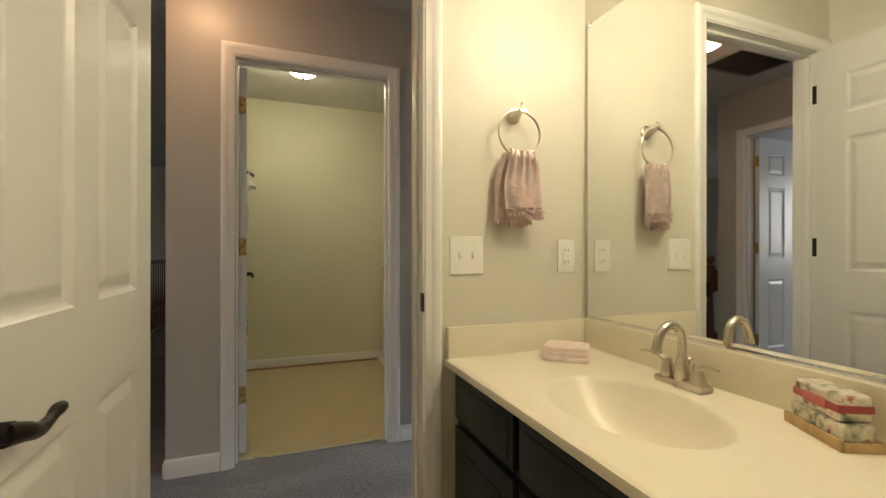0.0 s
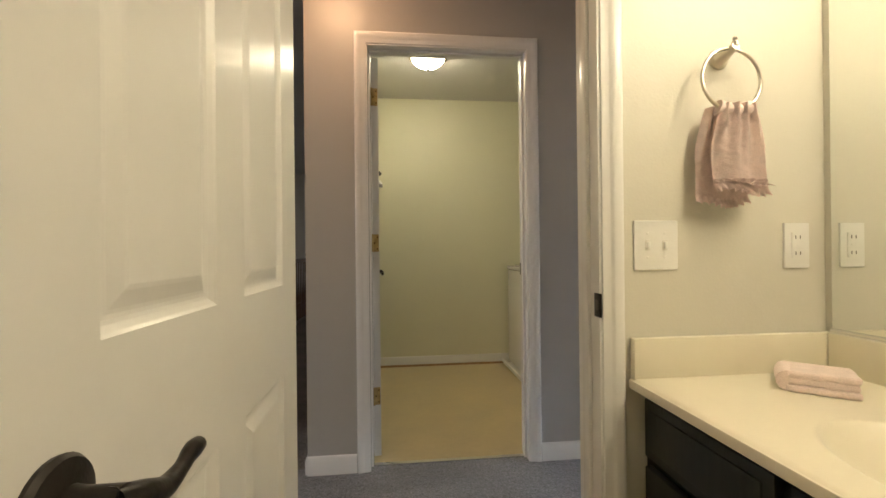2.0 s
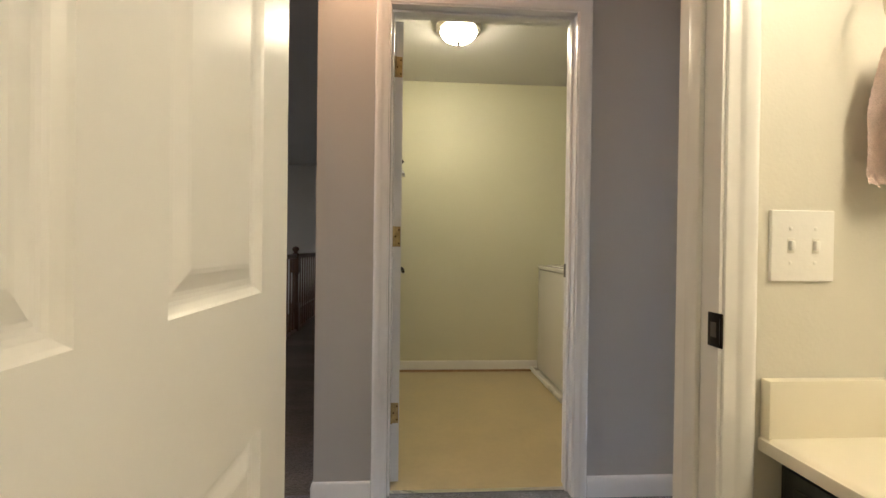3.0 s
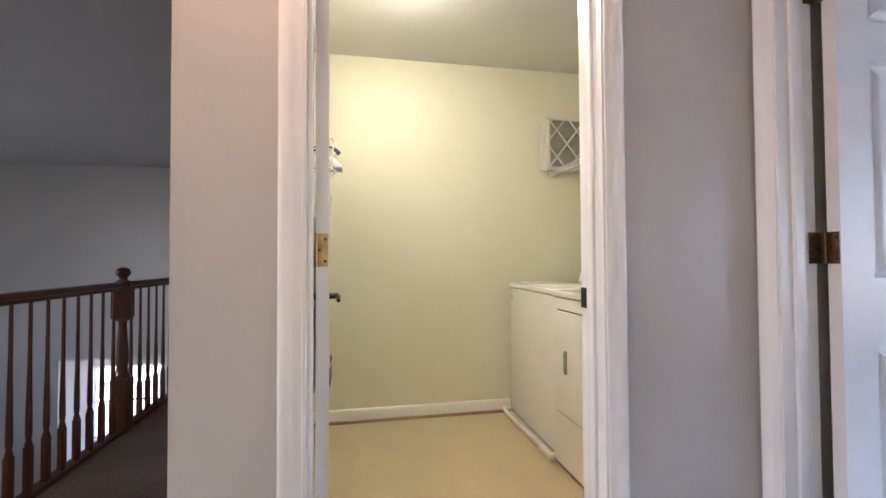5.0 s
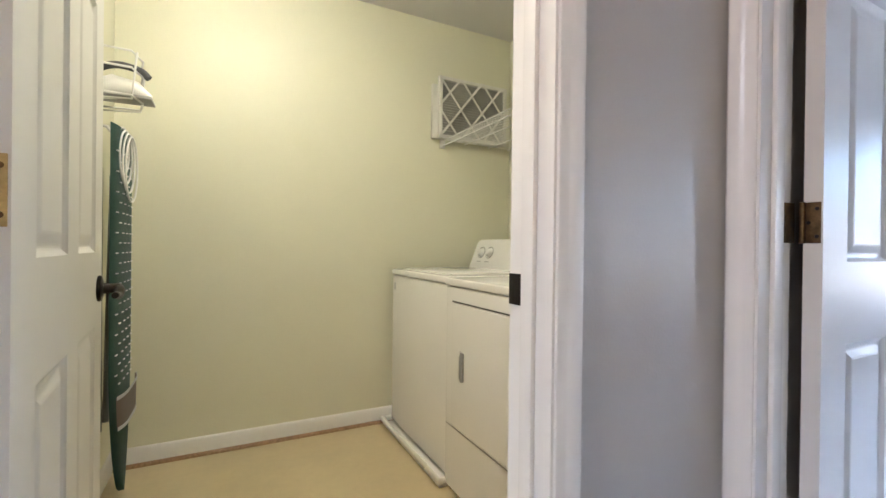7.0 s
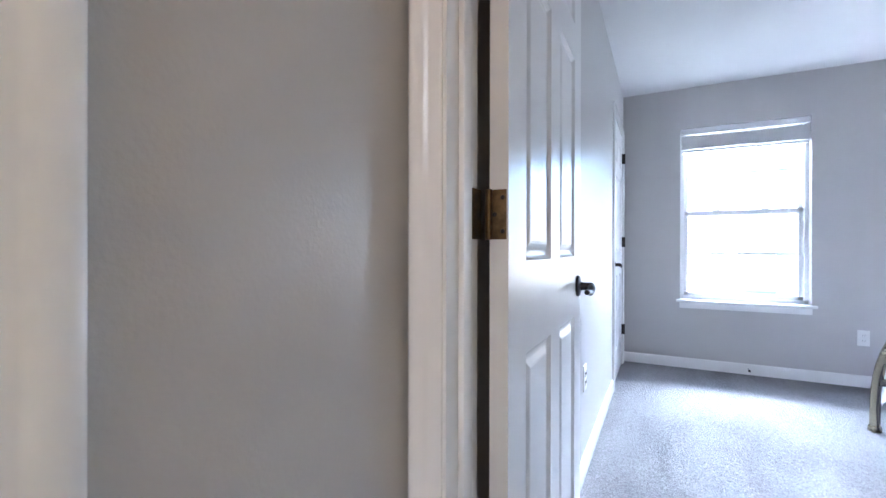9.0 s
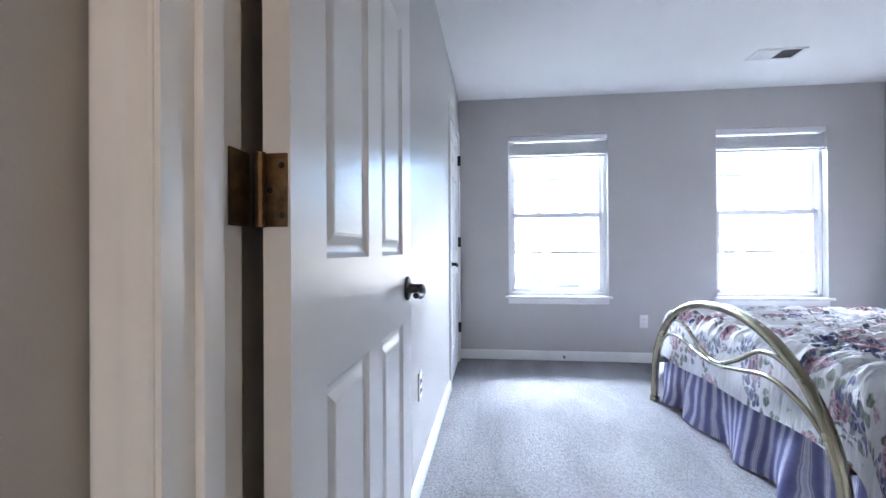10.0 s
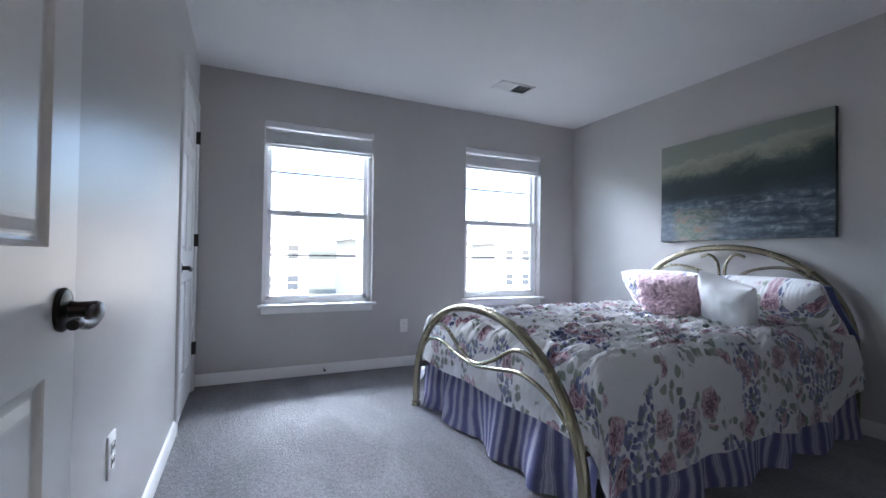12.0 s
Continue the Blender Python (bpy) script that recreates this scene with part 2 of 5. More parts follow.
def canvas(name):
    """An abstract painted landscape: pale sky, dark teal hills, blue-grey water, a bank of flowers."""
    m, t, b = nodes_of(name)
    uv = t.nodes.new("ShaderNodeUVMap")
    sep = t.nodes.new("ShaderNodeSeparateXYZ")
    t.links.new(uv.outputs[0], sep.inputs[0])

    def math_node(op, a, c, e=None):
        n = t.nodes.new("ShaderNodeMath")
        n.operation = op
        for sock, v in zip(n.inputs, (a, c, e)):
            if v is None:
                continue
            if hasattr(v, "is_output"):
                t.links.new(v, sock)
            else:
                sock.default_value = v
        return n.outputs[0]

    def strokes(scale, stretch, detail=8.0, rough=0.65):
        mp = t.nodes.new("ShaderNodeMapping")
        mp.inputs["Scale"].default_value = stretch
        t.links.new(uv.outputs[0], mp.inputs[0])
        n = add(t, "ShaderNodeTexNoise", Scale=scale, Detail=detail, Roughness=rough, Distortion=0.4)
        t.links.new(mp.outputs[0], n.inputs["Vector"])
        return n
    broad = strokes(3.4, (1.2, 1.0, 1))
    wash = strokes(5.0, (0.6, 3.4, 1))
    dab = strokes(17.0, (1.0, 1.1, 1), 4.0)
    u, v = sep.outputs[0], sep.outputs[1]
    rise = math_node("MULTIPLY_ADD", dab.outputs[0], 0.10, math_node("MULTIPLY_ADD", u, -0.10, v))
    bend = math_node("MULTIPLY_ADD", broad.outputs[0], 0.30, rise)
    land = ramp(t, bend, [(0.52, (0.030, 0.048, 0.060)), (0.62, (0.014, 0.028, 0.032)), (0.76, (0.020, 0.040, 0.040)), (0.82, (0.07, 0.09, 0.075)), (0.87, (0.20, 0.215, 0.165)), (0.96, (0.30, 0.31, 0.24)), (1.0, (0.22, 0.24, 0.20))]).outputs[0]
    water = ramp(t, math_node("MULTIPLY_ADD", dab.outputs[0], 0.45, math_node("MULTIPLY", wash.outputs[0], 0.55)), [(0.40, (0.022, 0.034, 0.048)), (0.48, (0.055, 0.08, 0.10)), (0.55, (0.13, 0.16, 0.19)), (0.63, (0.32, 0.36, 0.38))]).outputs[0]
    shore = ramp(t, math_node("MULTIPLY_ADD", broad.outputs[0], 0.10, v), [(0.40, (1, 1, 1)), (0.47, (0, 0, 0))]).outputs[0]
    col = mixc(t, shore, land, water)
    hue = ramp(t, dab.outputs["Color"], [(0.36, (0.05, 0.075, 0.05)), (0.46, (0.13, 0.16, 0.10)), (0.54, (0.24, 0.26, 0.22)), (0.60, (0.30, 0.14, 0.08)), (0.68, (0.28, 0.25, 0.10))]).outputs[0]
    across = ramp(t, math_node("MULTIPLY_ADD", broad.outputs[0], 0.25, u), [(0.20, (0, 0, 0)), (0.26, (1, 1, 1)), (0.42, (1, 1, 1)), (0.60, (0, 0, 0))]).outputs[0]
    low = ramp(t, math_node("MULTIPLY_ADD", wash.outputs[0], 0.25, v), [(0.38, (0.85, 0.85, 0.85)), (0.48, (0, 0, 0))]).outputs[0]
    bank = math_node("MULTIPLY", across, low)
    col = mixc(t, bank, col, hue)
    t.links.new(col, b.inputs["Base Color"])
    b.inputs["Roughness"].default_value = 0.55
    bp = add(t, "ShaderNodeBump", Strength=0.5, Distance=0.004)
    t.links.new(dab.outputs[0], bp.inputs["Height"])
    t.links.new(bp.outputs[0], b.inputs["Normal"])
    return m


def wrapper(name):
    m, t, b = nodes_of(name)
    co = t.nodes.new("ShaderNodeTexCoord")
    v = add(t, "ShaderNodeTexVoronoi", Scale=55.0)
    n = add(t, "ShaderNodeTexNoise", Scale=45.0, Detail=4.0)
    for q in (v, n):
        t.links.new(co.outputs["Object"], q.inputs["Vector"])
    r = ramp(t, n.outputs[0], [(0.35, (0.12, 0.16, 0.09)), (0.47, (0.55, 0.52, 0.40)), (0.6, (0.75, 0.70, 0.58)), (0.72, (0.45, 0.16, 0.14))])
    t.links.new(r.outputs[0], b.inputs["Base Color"])
    b.inputs["Roughness"].default_value = 0.35
    return m


def glass(name):
    m, t, b = nodes_of(name)
    b.inputs["Base Color"].default_value = (0.97, 0.99, 1, 1)
    b.inputs["Roughness"].default_value = 0.01
    b.inputs["Transmission Weight"].default_value = 1.0
    b.inputs["IOR"].default_value = 1.02
    return m


GREIGE = paint("greige_wall_paint", (0.47, 0.455, 0.435), 0.34, var=0.02, fine=160, bump=0.02, rvar=0.0)
# Greige paint lightened and yellowed, so the bath's warm light is in the colour.
BATHP = paint("greige_paint_lit_bath", (0.66, 0.635, 0.55), 0.46, var=0.02, fine=160, bump=0.02, rvar=0.0)
CREAM = paint("cream_wall_paint", (0.73, 0.715, 0.555), 0.48, var=0.025, fine=160, bump=0.02, rvar=0.02)
CEIL = paint("flat_white_ceiling_paint", (0.68, 0.67, 0.66), 0.9, var=0.03, fine=120, bump=0.05)
WHITE = paint("gloss_white_trim_paint", (0.78, 0.77, 0.75), 0.27, var=0.008, big=9, fine=60, bump=0.0, rvar=0.0)
DOORW = paint("white_door_paint", (0.70, 0.69, 0.67), 0.30, var=0.012, big=9, fine=70, bump=0.006, rvar=0.0)
CARPET = carpet("grey_cut_pile_carpet", (0.265, 0.26, 0.27))
# Hall carpet again, its colour darkened and browned for dim, warm light.
DIMCARPET = carpet("carpet_in_dim_warm_light", (0.20, 0.165, 0.14), 0.3)
VINYL = paint("tan_vinyl_floor", (0.56, 0.47, 0.28), 0.38, var=0.07, big=4, fine=30, bump=0.01)
SHOE = wood("oak_shoe_moulding", (0.22, 0.13, 0.06), (0.36, 0.22, 0.11), 0.5)
DARKWOOD = wood("dark_cherry_wood", (0.045, 0.017, 0.008), (0.10, 0.038, 0.017), 0.3)
ESPRESSO = wood("espresso_cabinet_wood", (0.009, 0.011, 0.008), (0.018, 0.021, 0.015), 0.38, coat=0.1)
MARBLE = paint("cream_cultured_marble", (0.80, 0.745, 0.60), 0.30, var=0.02, big=6, fine=40, bump=0.0, coat=0.12, rvar=0)
NICKEL = paint("brushed_nickel", (0.62, 0.57, 0.49), 0.28, 1.0, var=0.05, fine=300, bump=0.01)
CHROME = paint("chrome_edge", (0.8, 0.8, 0.8), 0.08, 1.0, var=0.02)
BRONZE = paint("oil_rubbed_bronze", (0.030, 0.026, 0.023), 0.33, 0.75, var=0.2, fine=120)
BRASS = paint("aged_brass", (0.50, 0.37, 0.17), 0.45, 0.9, var=0.25, big=40, fine=150)
OLDBRASS = paint("dark_aged_brass", (0.15, 0.095, 0.045), 0.5, 1.0, var=0.4, big=50, fine=150)
BEDMETAL = paint("antique_brass_tube", (0.34, 0.305, 0.215), 0.22, 1.0, var=0.1, big=12, fine=160)
BLACK = paint("black_gap_felt", (0.01, 0.01, 0.01), 0.8)
PLASTIC = paint("white_plastic", (0.80, 0.79, 0.75), 0.3, var=0.02)
# Near-black colour stands for the shade inside outlet slots and the strike hole.
SLOTSHADE = paint("shadowed_plastic_slot", (0.08, 0.07, 0.06), 0.5)
ENAMEL = paint("white_appliance_enamel", (0.80, 0.79, 0.77), 0.2, var=0.02, coat=0.3)
GREYPL = paint("grey_plastic", (0.33, 0.33, 0.33), 0.45)
SEAM = paint("dark_seam", (0.06, 0.06, 0.06), 0.7)
WIRE = paint("white_coated_wire", (0.80, 0.79, 0.76), 0.35)
PLEAT = cloth("filter_media", (0.50, 0.49, 0.45), weave=300)
CARD = paint("white_cardboard", (0.72, 0.70, 0.64), 0.8, var=0.05)
PINK = cloth("pink_terry", (0.90, 0.74, 0.69), weave=420, bump=0.8, fold=40, fold_depth=0.004)
GREEN = cloth("green_ironing_cover", (0.02, 0.10, 0.07), weave=300)
TAUPE = cloth("taupe_band", (0.30, 0.24, 0.20), weave=300)
WHITEC = cloth("white_cotton", (0.86, 0.86, 0.85), weave=450, fold=9)
NAVY = cloth("navy_cotton", (0.05, 0.06, 0.16), weave=450, fold=9)
FUR = cloth("dusty_pink_fur", (0.74, 0.53, 0.57), weave=140, bump=1.0, fold=45, fold_depth=0.03, var=0.3)
FLORAL = floral("floral_cotton_print")
SHAMPRINT = floral("dense_floral_sham_print", 0.11)
STRIPE = striped("blue_striped_cotton")
CANVAS = canvas("painted_canvas")
FRAME = paint("canvas_edge_paint", (0.03, 0.04, 0.045), 0.6, var=0.2)
WRAP = wrapper("printed_soap_paper")
RIBBON = cloth("red_ribbon", (0.42, 0.06, 0.06), rough=0.5)
LABELP = paint("pink_paper_label", (0.55, 0.16, 0.15), 0.6, var=0.1, fine=60)
PALEWOOD = wood("pale_pine", (0.45, 0.30, 0.12), (0.60, 0.42, 0.2), 0.5)
VINYLW = paint("white_vinyl_frame", (0.82, 0.82, 0.82), 0.35, var=0.02)
SLAT = paint("white_blind_slat", (0.70, 0.70, 0.70), 0.4, var=0.03)
GLASS = glass("window_glass")
LAMP = glow("frosted_lamp_glass", (1.0, 0.88, 0.60), 6.5)
LAMPV = glow("frosted_vanity_globe", (1.0, 0.86, 0.60), 6.6)
LAMPH = glow("frosted_hall_glass", (1.0, 0.60, 0.32), 3.1)
GRILLE = paint("grey_vent_metal", (0.42, 0.41, 0.40), 0.5, 0.2)
# Near-black for a flat sheet that paints the shade of the vents' openings.
DUCTSHADE = paint("duct_shade", (0.03, 0.03, 0.03), 0.8)
SIDING = paint("pale_vinyl_siding", (0.62, 0.60, 0.56), 0.6, var=0.06)
ROOF = paint("grey_shingle_roof", (0.32, 0.31, 0.31), 0.9, var=0.2, fine=30)
ASPHALT = paint("asphalt", (0.06, 0.06, 0.06), 0.9, var=0.15)
GRASS = paint("lawn", (0.11, 0.115, 0.08), 0.95, var=0.3, fine=12)
DARKGLASS = paint("dark_window_pane", (0.05, 0.06, 0.07), 0.1)
MIRROR, _mt, _mb = nodes_of("silvered_mirror")
_mb.inputs["Base Color"].default_value = (0.90, 0.92, 0.90, 1)
_mb.inputs["Metallic"].default_value, _mb.inputs["Roughness"].default_value = 1.0, 0.0
FADEG = paint("distant_pole_wood", (0.15, 0.12, 0.1), 0.9)
CARPAINT = paint("silver_car_paint", (0.4, 0.41, 0.43), 0.25, 0.5, coat=0.8)
RUBBER = paint("tyre_rubber", (0.02, 0.02, 0.02), 0.8)


# ---- mesh helpers ----
def thing(name, at=(0, 0, 0), label="", category="", group="", kind="", rz=0.0):
    ob = new(name)
    ob.matrix_world = pose(*at, 0, 0, rz)
    return tagged(ob, label, category, group, kind)


def finish(ob, smooth=True, angle=35):
    me = ob.data
    for p in me.polygons:
        p.use_smooth = smooth
    if smooth:
        me.set_sharp_from_angle(angle=radians(angle))


def part(name, bm, material, parent=None, label="", smooth=True, category="", kind="", group="", local=False):
    """Links a bmesh as one mesh object, under a thing or a part; places are the world's unless local."""
    me = bpy.data.meshes.new(name)
    bmesh.ops.recalc_face_normals(bm, faces=bm.faces)
    root = parent
    while root is not None and root.parent is not None:
        root = root.parent
    if root is not None and not local:
        bm.transform(root.matrix_basis.inverted())
    bm.to_mesh(me)
    bm.free()
    for m in (material if isinstance(material, (list, tuple)) else [material]):
        me.materials.append(m)
    ob = new(name, me)
    ob.parent = parent
    finish(ob, smooth)
    return tagged(ob, label, category, group, kind)


def bx(a, b, bev=0.0, seg=2, bm=None, m=None):
    """A box from corner a to corner b, its edges rounded by bev."""
    own = bmesh.new()
    bmesh.ops.create_cube(own, size=1)
    for v in own.verts:
        v.co = Vector([(a[i] + b[i]) / 2 + v.co[i] * abs(b[i] - a[i]) for i in range(3)])
    if bev:
        bmesh.ops.bevel(own, geom=own.edges[:], offset=bev, segments=seg, profile=0.6, affect="EDGES")
    if m is not None:
        own.transform(m)
    if bm is None:
        return own
    tmp = bpy.data.meshes.new("tmp")
    own.to_mesh(tmp)
    own.free()
    bm.from_mesh(tmp)
    bpy.data.meshes.remove(tmp)
    return bm


def tube(points, r, n=10, bm=None, caps=True, closed=False):
    """A round bar along points; r is one radius or one for each point."""
    bm = bm or bmesh.new()
    pts = [Vector(p) for p in points]
    rs = r if isinstance(r, (list, tuple)) else [r] * len(pts)
    rings, up = [], None
    for i, p in enumerate(pts):
        a = pts[i - 1] if (i or closed) else p
        b = pts[(i + 1) % len(pts)] if (i < len(pts) - 1 or closed) else p
        d = (b - a).normalized()
        if up is None:
            up = d.orthogonal().normalized()
        up = (up - d * up.dot(d)).normalized()
        side = d.cross(up)
        rings.append([bm.verts.new(p + (up * math.cos(2 * math.pi * k / n) + side * math.sin(2 * math.pi * k / n)) * rs[i]) for k in range(n)])
    pairs = list(zip(rings, rings[1:])) + ([(rings[-1], rings[0])] if closed else [])
    for q, w in pairs:
        for k in range(n):
            bm.faces.new((q[k], q[(k + 1) % n], w[(k + 1) % n], w[k]))
    if caps and not closed:
        bm.faces.new(rings[0][::-1])
        bm.faces.new(rings[-1])
    return bm


def lathe(profile, n=24, m=None, bm=None):
    """Turns (radius, height) pairs round the z axis."""
    bm = bm or bmesh.new()
    m = m or Matrix()
    rings = []
    for r, z in profile:
        rings.append([bm.verts.new(m @ Vector((r * math.cos(2 * math.pi * k / n), r * math.sin(2 * math.pi * k / n), z))) for k in range(n)])
    for q, w in zip(rings, rings[1:]):
        for k in range(n):
            bm.faces.new((q[k], q[(k + 1) % n], w[(k + 1) % n], w[k]))
    bm.faces.new(rings[0][::-1])
    bm.faces.new(rings[-1])
    return bm


def sheet(nu, nv, f, thick=0.0):
    """A surface over u, v in 0..1; f gives the place and the UV."""
    bm = bmesh.new()
    lay = bm.loops.layers.uv.new("UVMap")
    vs, uvs = [], {}
    for j in range(nv + 1):
        for i in range(nu + 1):
            co, uv = f(i / nu, j / nv)
            v = bm.verts.new(co)
            vs.append(v)
            uvs[v] = uv
    for j in range(nv):
        for i in range(nu):
            k = j * (nu + 1) + i
            fc = bm.faces.new((vs[k], vs[k + 1], vs[k + nu + 2], vs[k + nu + 1]))
            for lp in fc.loops:
                lp[lay].uv = uvs[lp.vert]
    if thick:
        bmesh.ops.solidify(bm, geom=bm.faces[:], thickness=thick)
    return bm


def bez(pts, n=12):
    """A smooth line through points."""
    p = [Vector(q) for q in pts]
    p = [p[0] * 2 - p[1]] + p + [p[-1] * 2 - p[-2]]
    out = []
    for i in range(1, len(p) - 2):
        for k in range(n):
            t = k / n
            out.append(0.5 * ((2 * p[i]) + (p[i + 1] - p[i - 1]) * t + (2 * p[i - 1] - 5 * p[i] + 4 * p[i + 1] - p[i + 2]) * t * t + (3 * p[i] - p[i - 1] - 3 * p[i + 1] + p[i + 2]) * t ** 3))
    return out + [p[-2]]


# ---- plan ----
H, T = 2.44, 0.115
YL, XA, XB = 2.62, -0.325, 1.25
LO, BO, RO = (-0.029, 0.750), (-0.166, 0.606), (1.795, 2.549)
YB = 1.56
XW, YN, YS = 4.965, 2.575, -1.067
XK, YK = 1.97, 4.465
XL, YE = -1.40, 3.0
WIN = ((1.21, 2.113), (-0.62, 0.285))
WZ = (0.593, 2.087)
OH = 2.047


def wall(name, axis, c0, c1, u0, u1, mats, holes=(), z0=0.0, z1=H, label=""):
    """A wall between c0 and c1 of its axis, from u0 to u1, with openings (u0, u1, z0, z1). mats: low side, high side."""
    us = sorted({u0, u1, *[v for h in holes for v in h[:2]]})
    zs = sorted({z0, z1, *[v for h in holes for v in h[2:]]})
    bm = bmesh.new()
    for a, b in zip(us, us[1:]):
        for p, q in zip(zs, zs[1:]):
            m = ((a + b) / 2, (p + q) / 2)
            if any(h[0] < m[0] < h[1] and h[2] < m[1] < h[3] for h in holes):
                continue
            bx((c0, a, p) if axis == "x" else (a, c0, p), (c1, b, q) if axis == "x" else (b, c1, q), bm=bm)
    k = 0 if axis == "x" else 1
    for f in bm.faces:
        f.normal_update()
        f.material_index = 1 if f.calc_center_median()[k] > (c0 + c1) / 2 else 0
    return part(name, bm, list(mats), None, label or "painted drywall wall", smooth=False, kind="structure", category="wall")


def slab(name, a, b, mat, label, cat):
    return part(name, bx(a, b), mat, None, label, smooth=False, kind="structure", category=cat)


slab("floor_hall", (XL, YB - 0.05, -0.25), (XB + T, YL + 0.06, 0), CARPET, "grey cut pile carpet in the hall", "floor")
slab("floor_landing", (XL, YL + 0.06, -0.25), (XA + T, 8.5, 0), DIMCARPET, "hall carpet on the stair landing, coloured as in dim warm light", "floor")
slab("floor_laundry", (XA + T, YL + 0.06, -0.25), (XK + 0.2, YK + 0.1, 0), VINYL, "tan sheet vinyl laundry floor", "floor")
slab("floor_bath", (-0.4, -1.4, -0.25), (XB + 0.05, YB - 0.05, 0), VINYL, "tan sheet vinyl bathroom floor", "floor")
slab("floor_bedroom", (XB + T, YS - 0.1, -0.25), (XW + 0.1, YN + 0.1, 0), CARPET, "light grey cut pile bedroom carpet", "floor")
slab("floor_side_room", (-4.5, 0.4, -0.25), (XL, YE, 0), CARPET, "grey carpet in a side room", "floor")
slab("floor_below", (-6.2, YE - 0.1, -2.95), (XA + 2, 11.3, -2.75), DIMCARPET, "dark floor of the storey below", "floor")
slab("ceiling", (-6.2, -1.5, H), (XW + 0.15, 11.3, H + 0.12), CEIL, "flat white drywall ceiling", "ceiling")
part("ground", bx((-400, -400, -3.4), (400, 400, -3.2)), GRASS, None, "green lawn round the house", kind="structure", category="ground")
part("road", bx((24, -200, -3.2), (32, 200, -3.18)), ASPHALT, None, "grey asphalt street outside", kind="structure", category="road")

wall("wall_laundry_front", "y", YL, YL + T, XA, XB + T, (GREIGE, CREAM), [(LO[0] - 0.01, LO[1] + 0.01, 0, OH + 0.01)])
wall("wall_laundry_back", "y", YK, YK + T, XA, XK + T, (CREAM, GREIGE))
wall("wall_laundry_west", "x", XA, XA + T, YL + T, YK, (GREIGE, CREAM))
wall("wall_laundry_east", "x", XK, XK + T, YL + T, YK, (CREAM, GREIGE))
wall("wall_landing_east", "x", XA, XA + T, YK + T, 8.5, (GREIGE, GREIGE))
wall("wall_bedroom_west", "x", XB, XB + T, -1.4, YL, (GREIGE, GREIGE), [(RO[0] - 0.01, RO[1] + 0.01, 0, OH + 0.01)])
wall("wall_bath_east", "x", XB - 0.012, XB, -1.3, YB, (BATHP, BATHP))
wall("wall_bath_front", "y", YB, YB + T, XL, XB, (BATHP, GREIGE), [(BO[0] - 0.01, BO[1] + 0.01, 0, OH + 0.01)])
wall("wall_bath_west", "x", -0.35, -0.235, -1.3, YB, (GREIGE, BATHP))
wall("wall_bath_back", "y", -1.415, -1.3, -0.35, XB, (GREIGE, BATHP))
wall("wall_bedroom_north", "y", YN, YN + 0.16, XB + T, XW, (GREIGE, GREIGE), [(4.05, 4.836, 0, OH + 0.01)])
wall("wall_bedroom_south", "y", YS - T, YS, XB + T, XW, (GREIGE, GREIGE))
wall("wall_bedroom_east", "x", XW, XW + 0.15, YS - T, YN + 0.16, (GREIGE, SIDING), [(*w, *WZ) for w in WIN])
wall("wall_closet_back", "y", 3.3, 3.4, XK + T, XW + 0.15, (GREIGE, GREIGE))
wall("wall_closet_east", "x", XW, XW + 0.15, YN + 0.16, 3.3, (GREIGE, SIDING))
wall("wall_landing_west", "x", XL - T, XL, 0.4, YE, (GREIGE, GREIGE), [(1.99, 2.775, 0, OH + 0.01)])
wall("wall_side_room_south", "y", 0.3, 0.4, -4.5, XL, (GREIGE, GREIGE))
wall("wall_side_room_north", "y", YE - T, YE, -4.5, XL - T, (GREIGE, GREIGE))
wall("wall_side_room_west", "x", -4.6, -4.5, 0.3, YE, (SIDING, GREIGE), [(1.3, 1.9, 1.0, 2.0)])
wall("wall_hall_south", "y", YB - 0.6, YB - 0.5, XL, -0.35, (GREIGE, GREIGE))
wall("wall_stair_west", "x", -5.6, -5.5, YE, 8.6, (GREIGE, GREIGE), z0=-2.75)
wall("wall_stair_south", "y", YE - T, YE, -5.6, XL - T, (GREIGE, GREIGE), z0=-2.75, z1=0)
wall("wall_landing_edge", "x", XL - 0.02, XL, YE, 8.5, (GREIGE, GREIGE), z0=-2.75, z1=-0.001)
wall("wall_stair_north", "y", 8.5, 8.6, -5.6, XA + 2, (GREIGE, GREIGE), [(-4.07, XA + 1.9, -2.75, -0.33)], z0=-2.75)
wall("wall_lower_window", "y", 11.0, 11.15, -6.1, XA + 2, (GREIGE, SIDING), [(-5.05, -3.75, -2.4, -0.95), (-3.3, -1.2, -2.4, -0.75)], z0=-2.75, z1=-0.2)
wall("wall_lower_west", "x", -6.2, -6.1, 8.6, 11.1, (SIDING, GREIGE), z0=-2.75, z1=-0.2)
slab("ceiling_below", (-6.2, 8.6, -0.2), (XA + 2, 11.15, -0.1), CEIL, "white ceiling of the storey below", "ceiling")


# ---- trim ----
CASE = ((0.006, 0), (0.006, 0.007), (0.008, 0.009), (0.014, 0.0098), (0.026, 0.0105), (0.030, 0.0115), (0.034, 0.0140), (0.038, 0.0155), (0.050, 0.0170), (0.057, 0.0165), (0.061, 0.0140), (0.063, 0.0105), (0.063, 0))


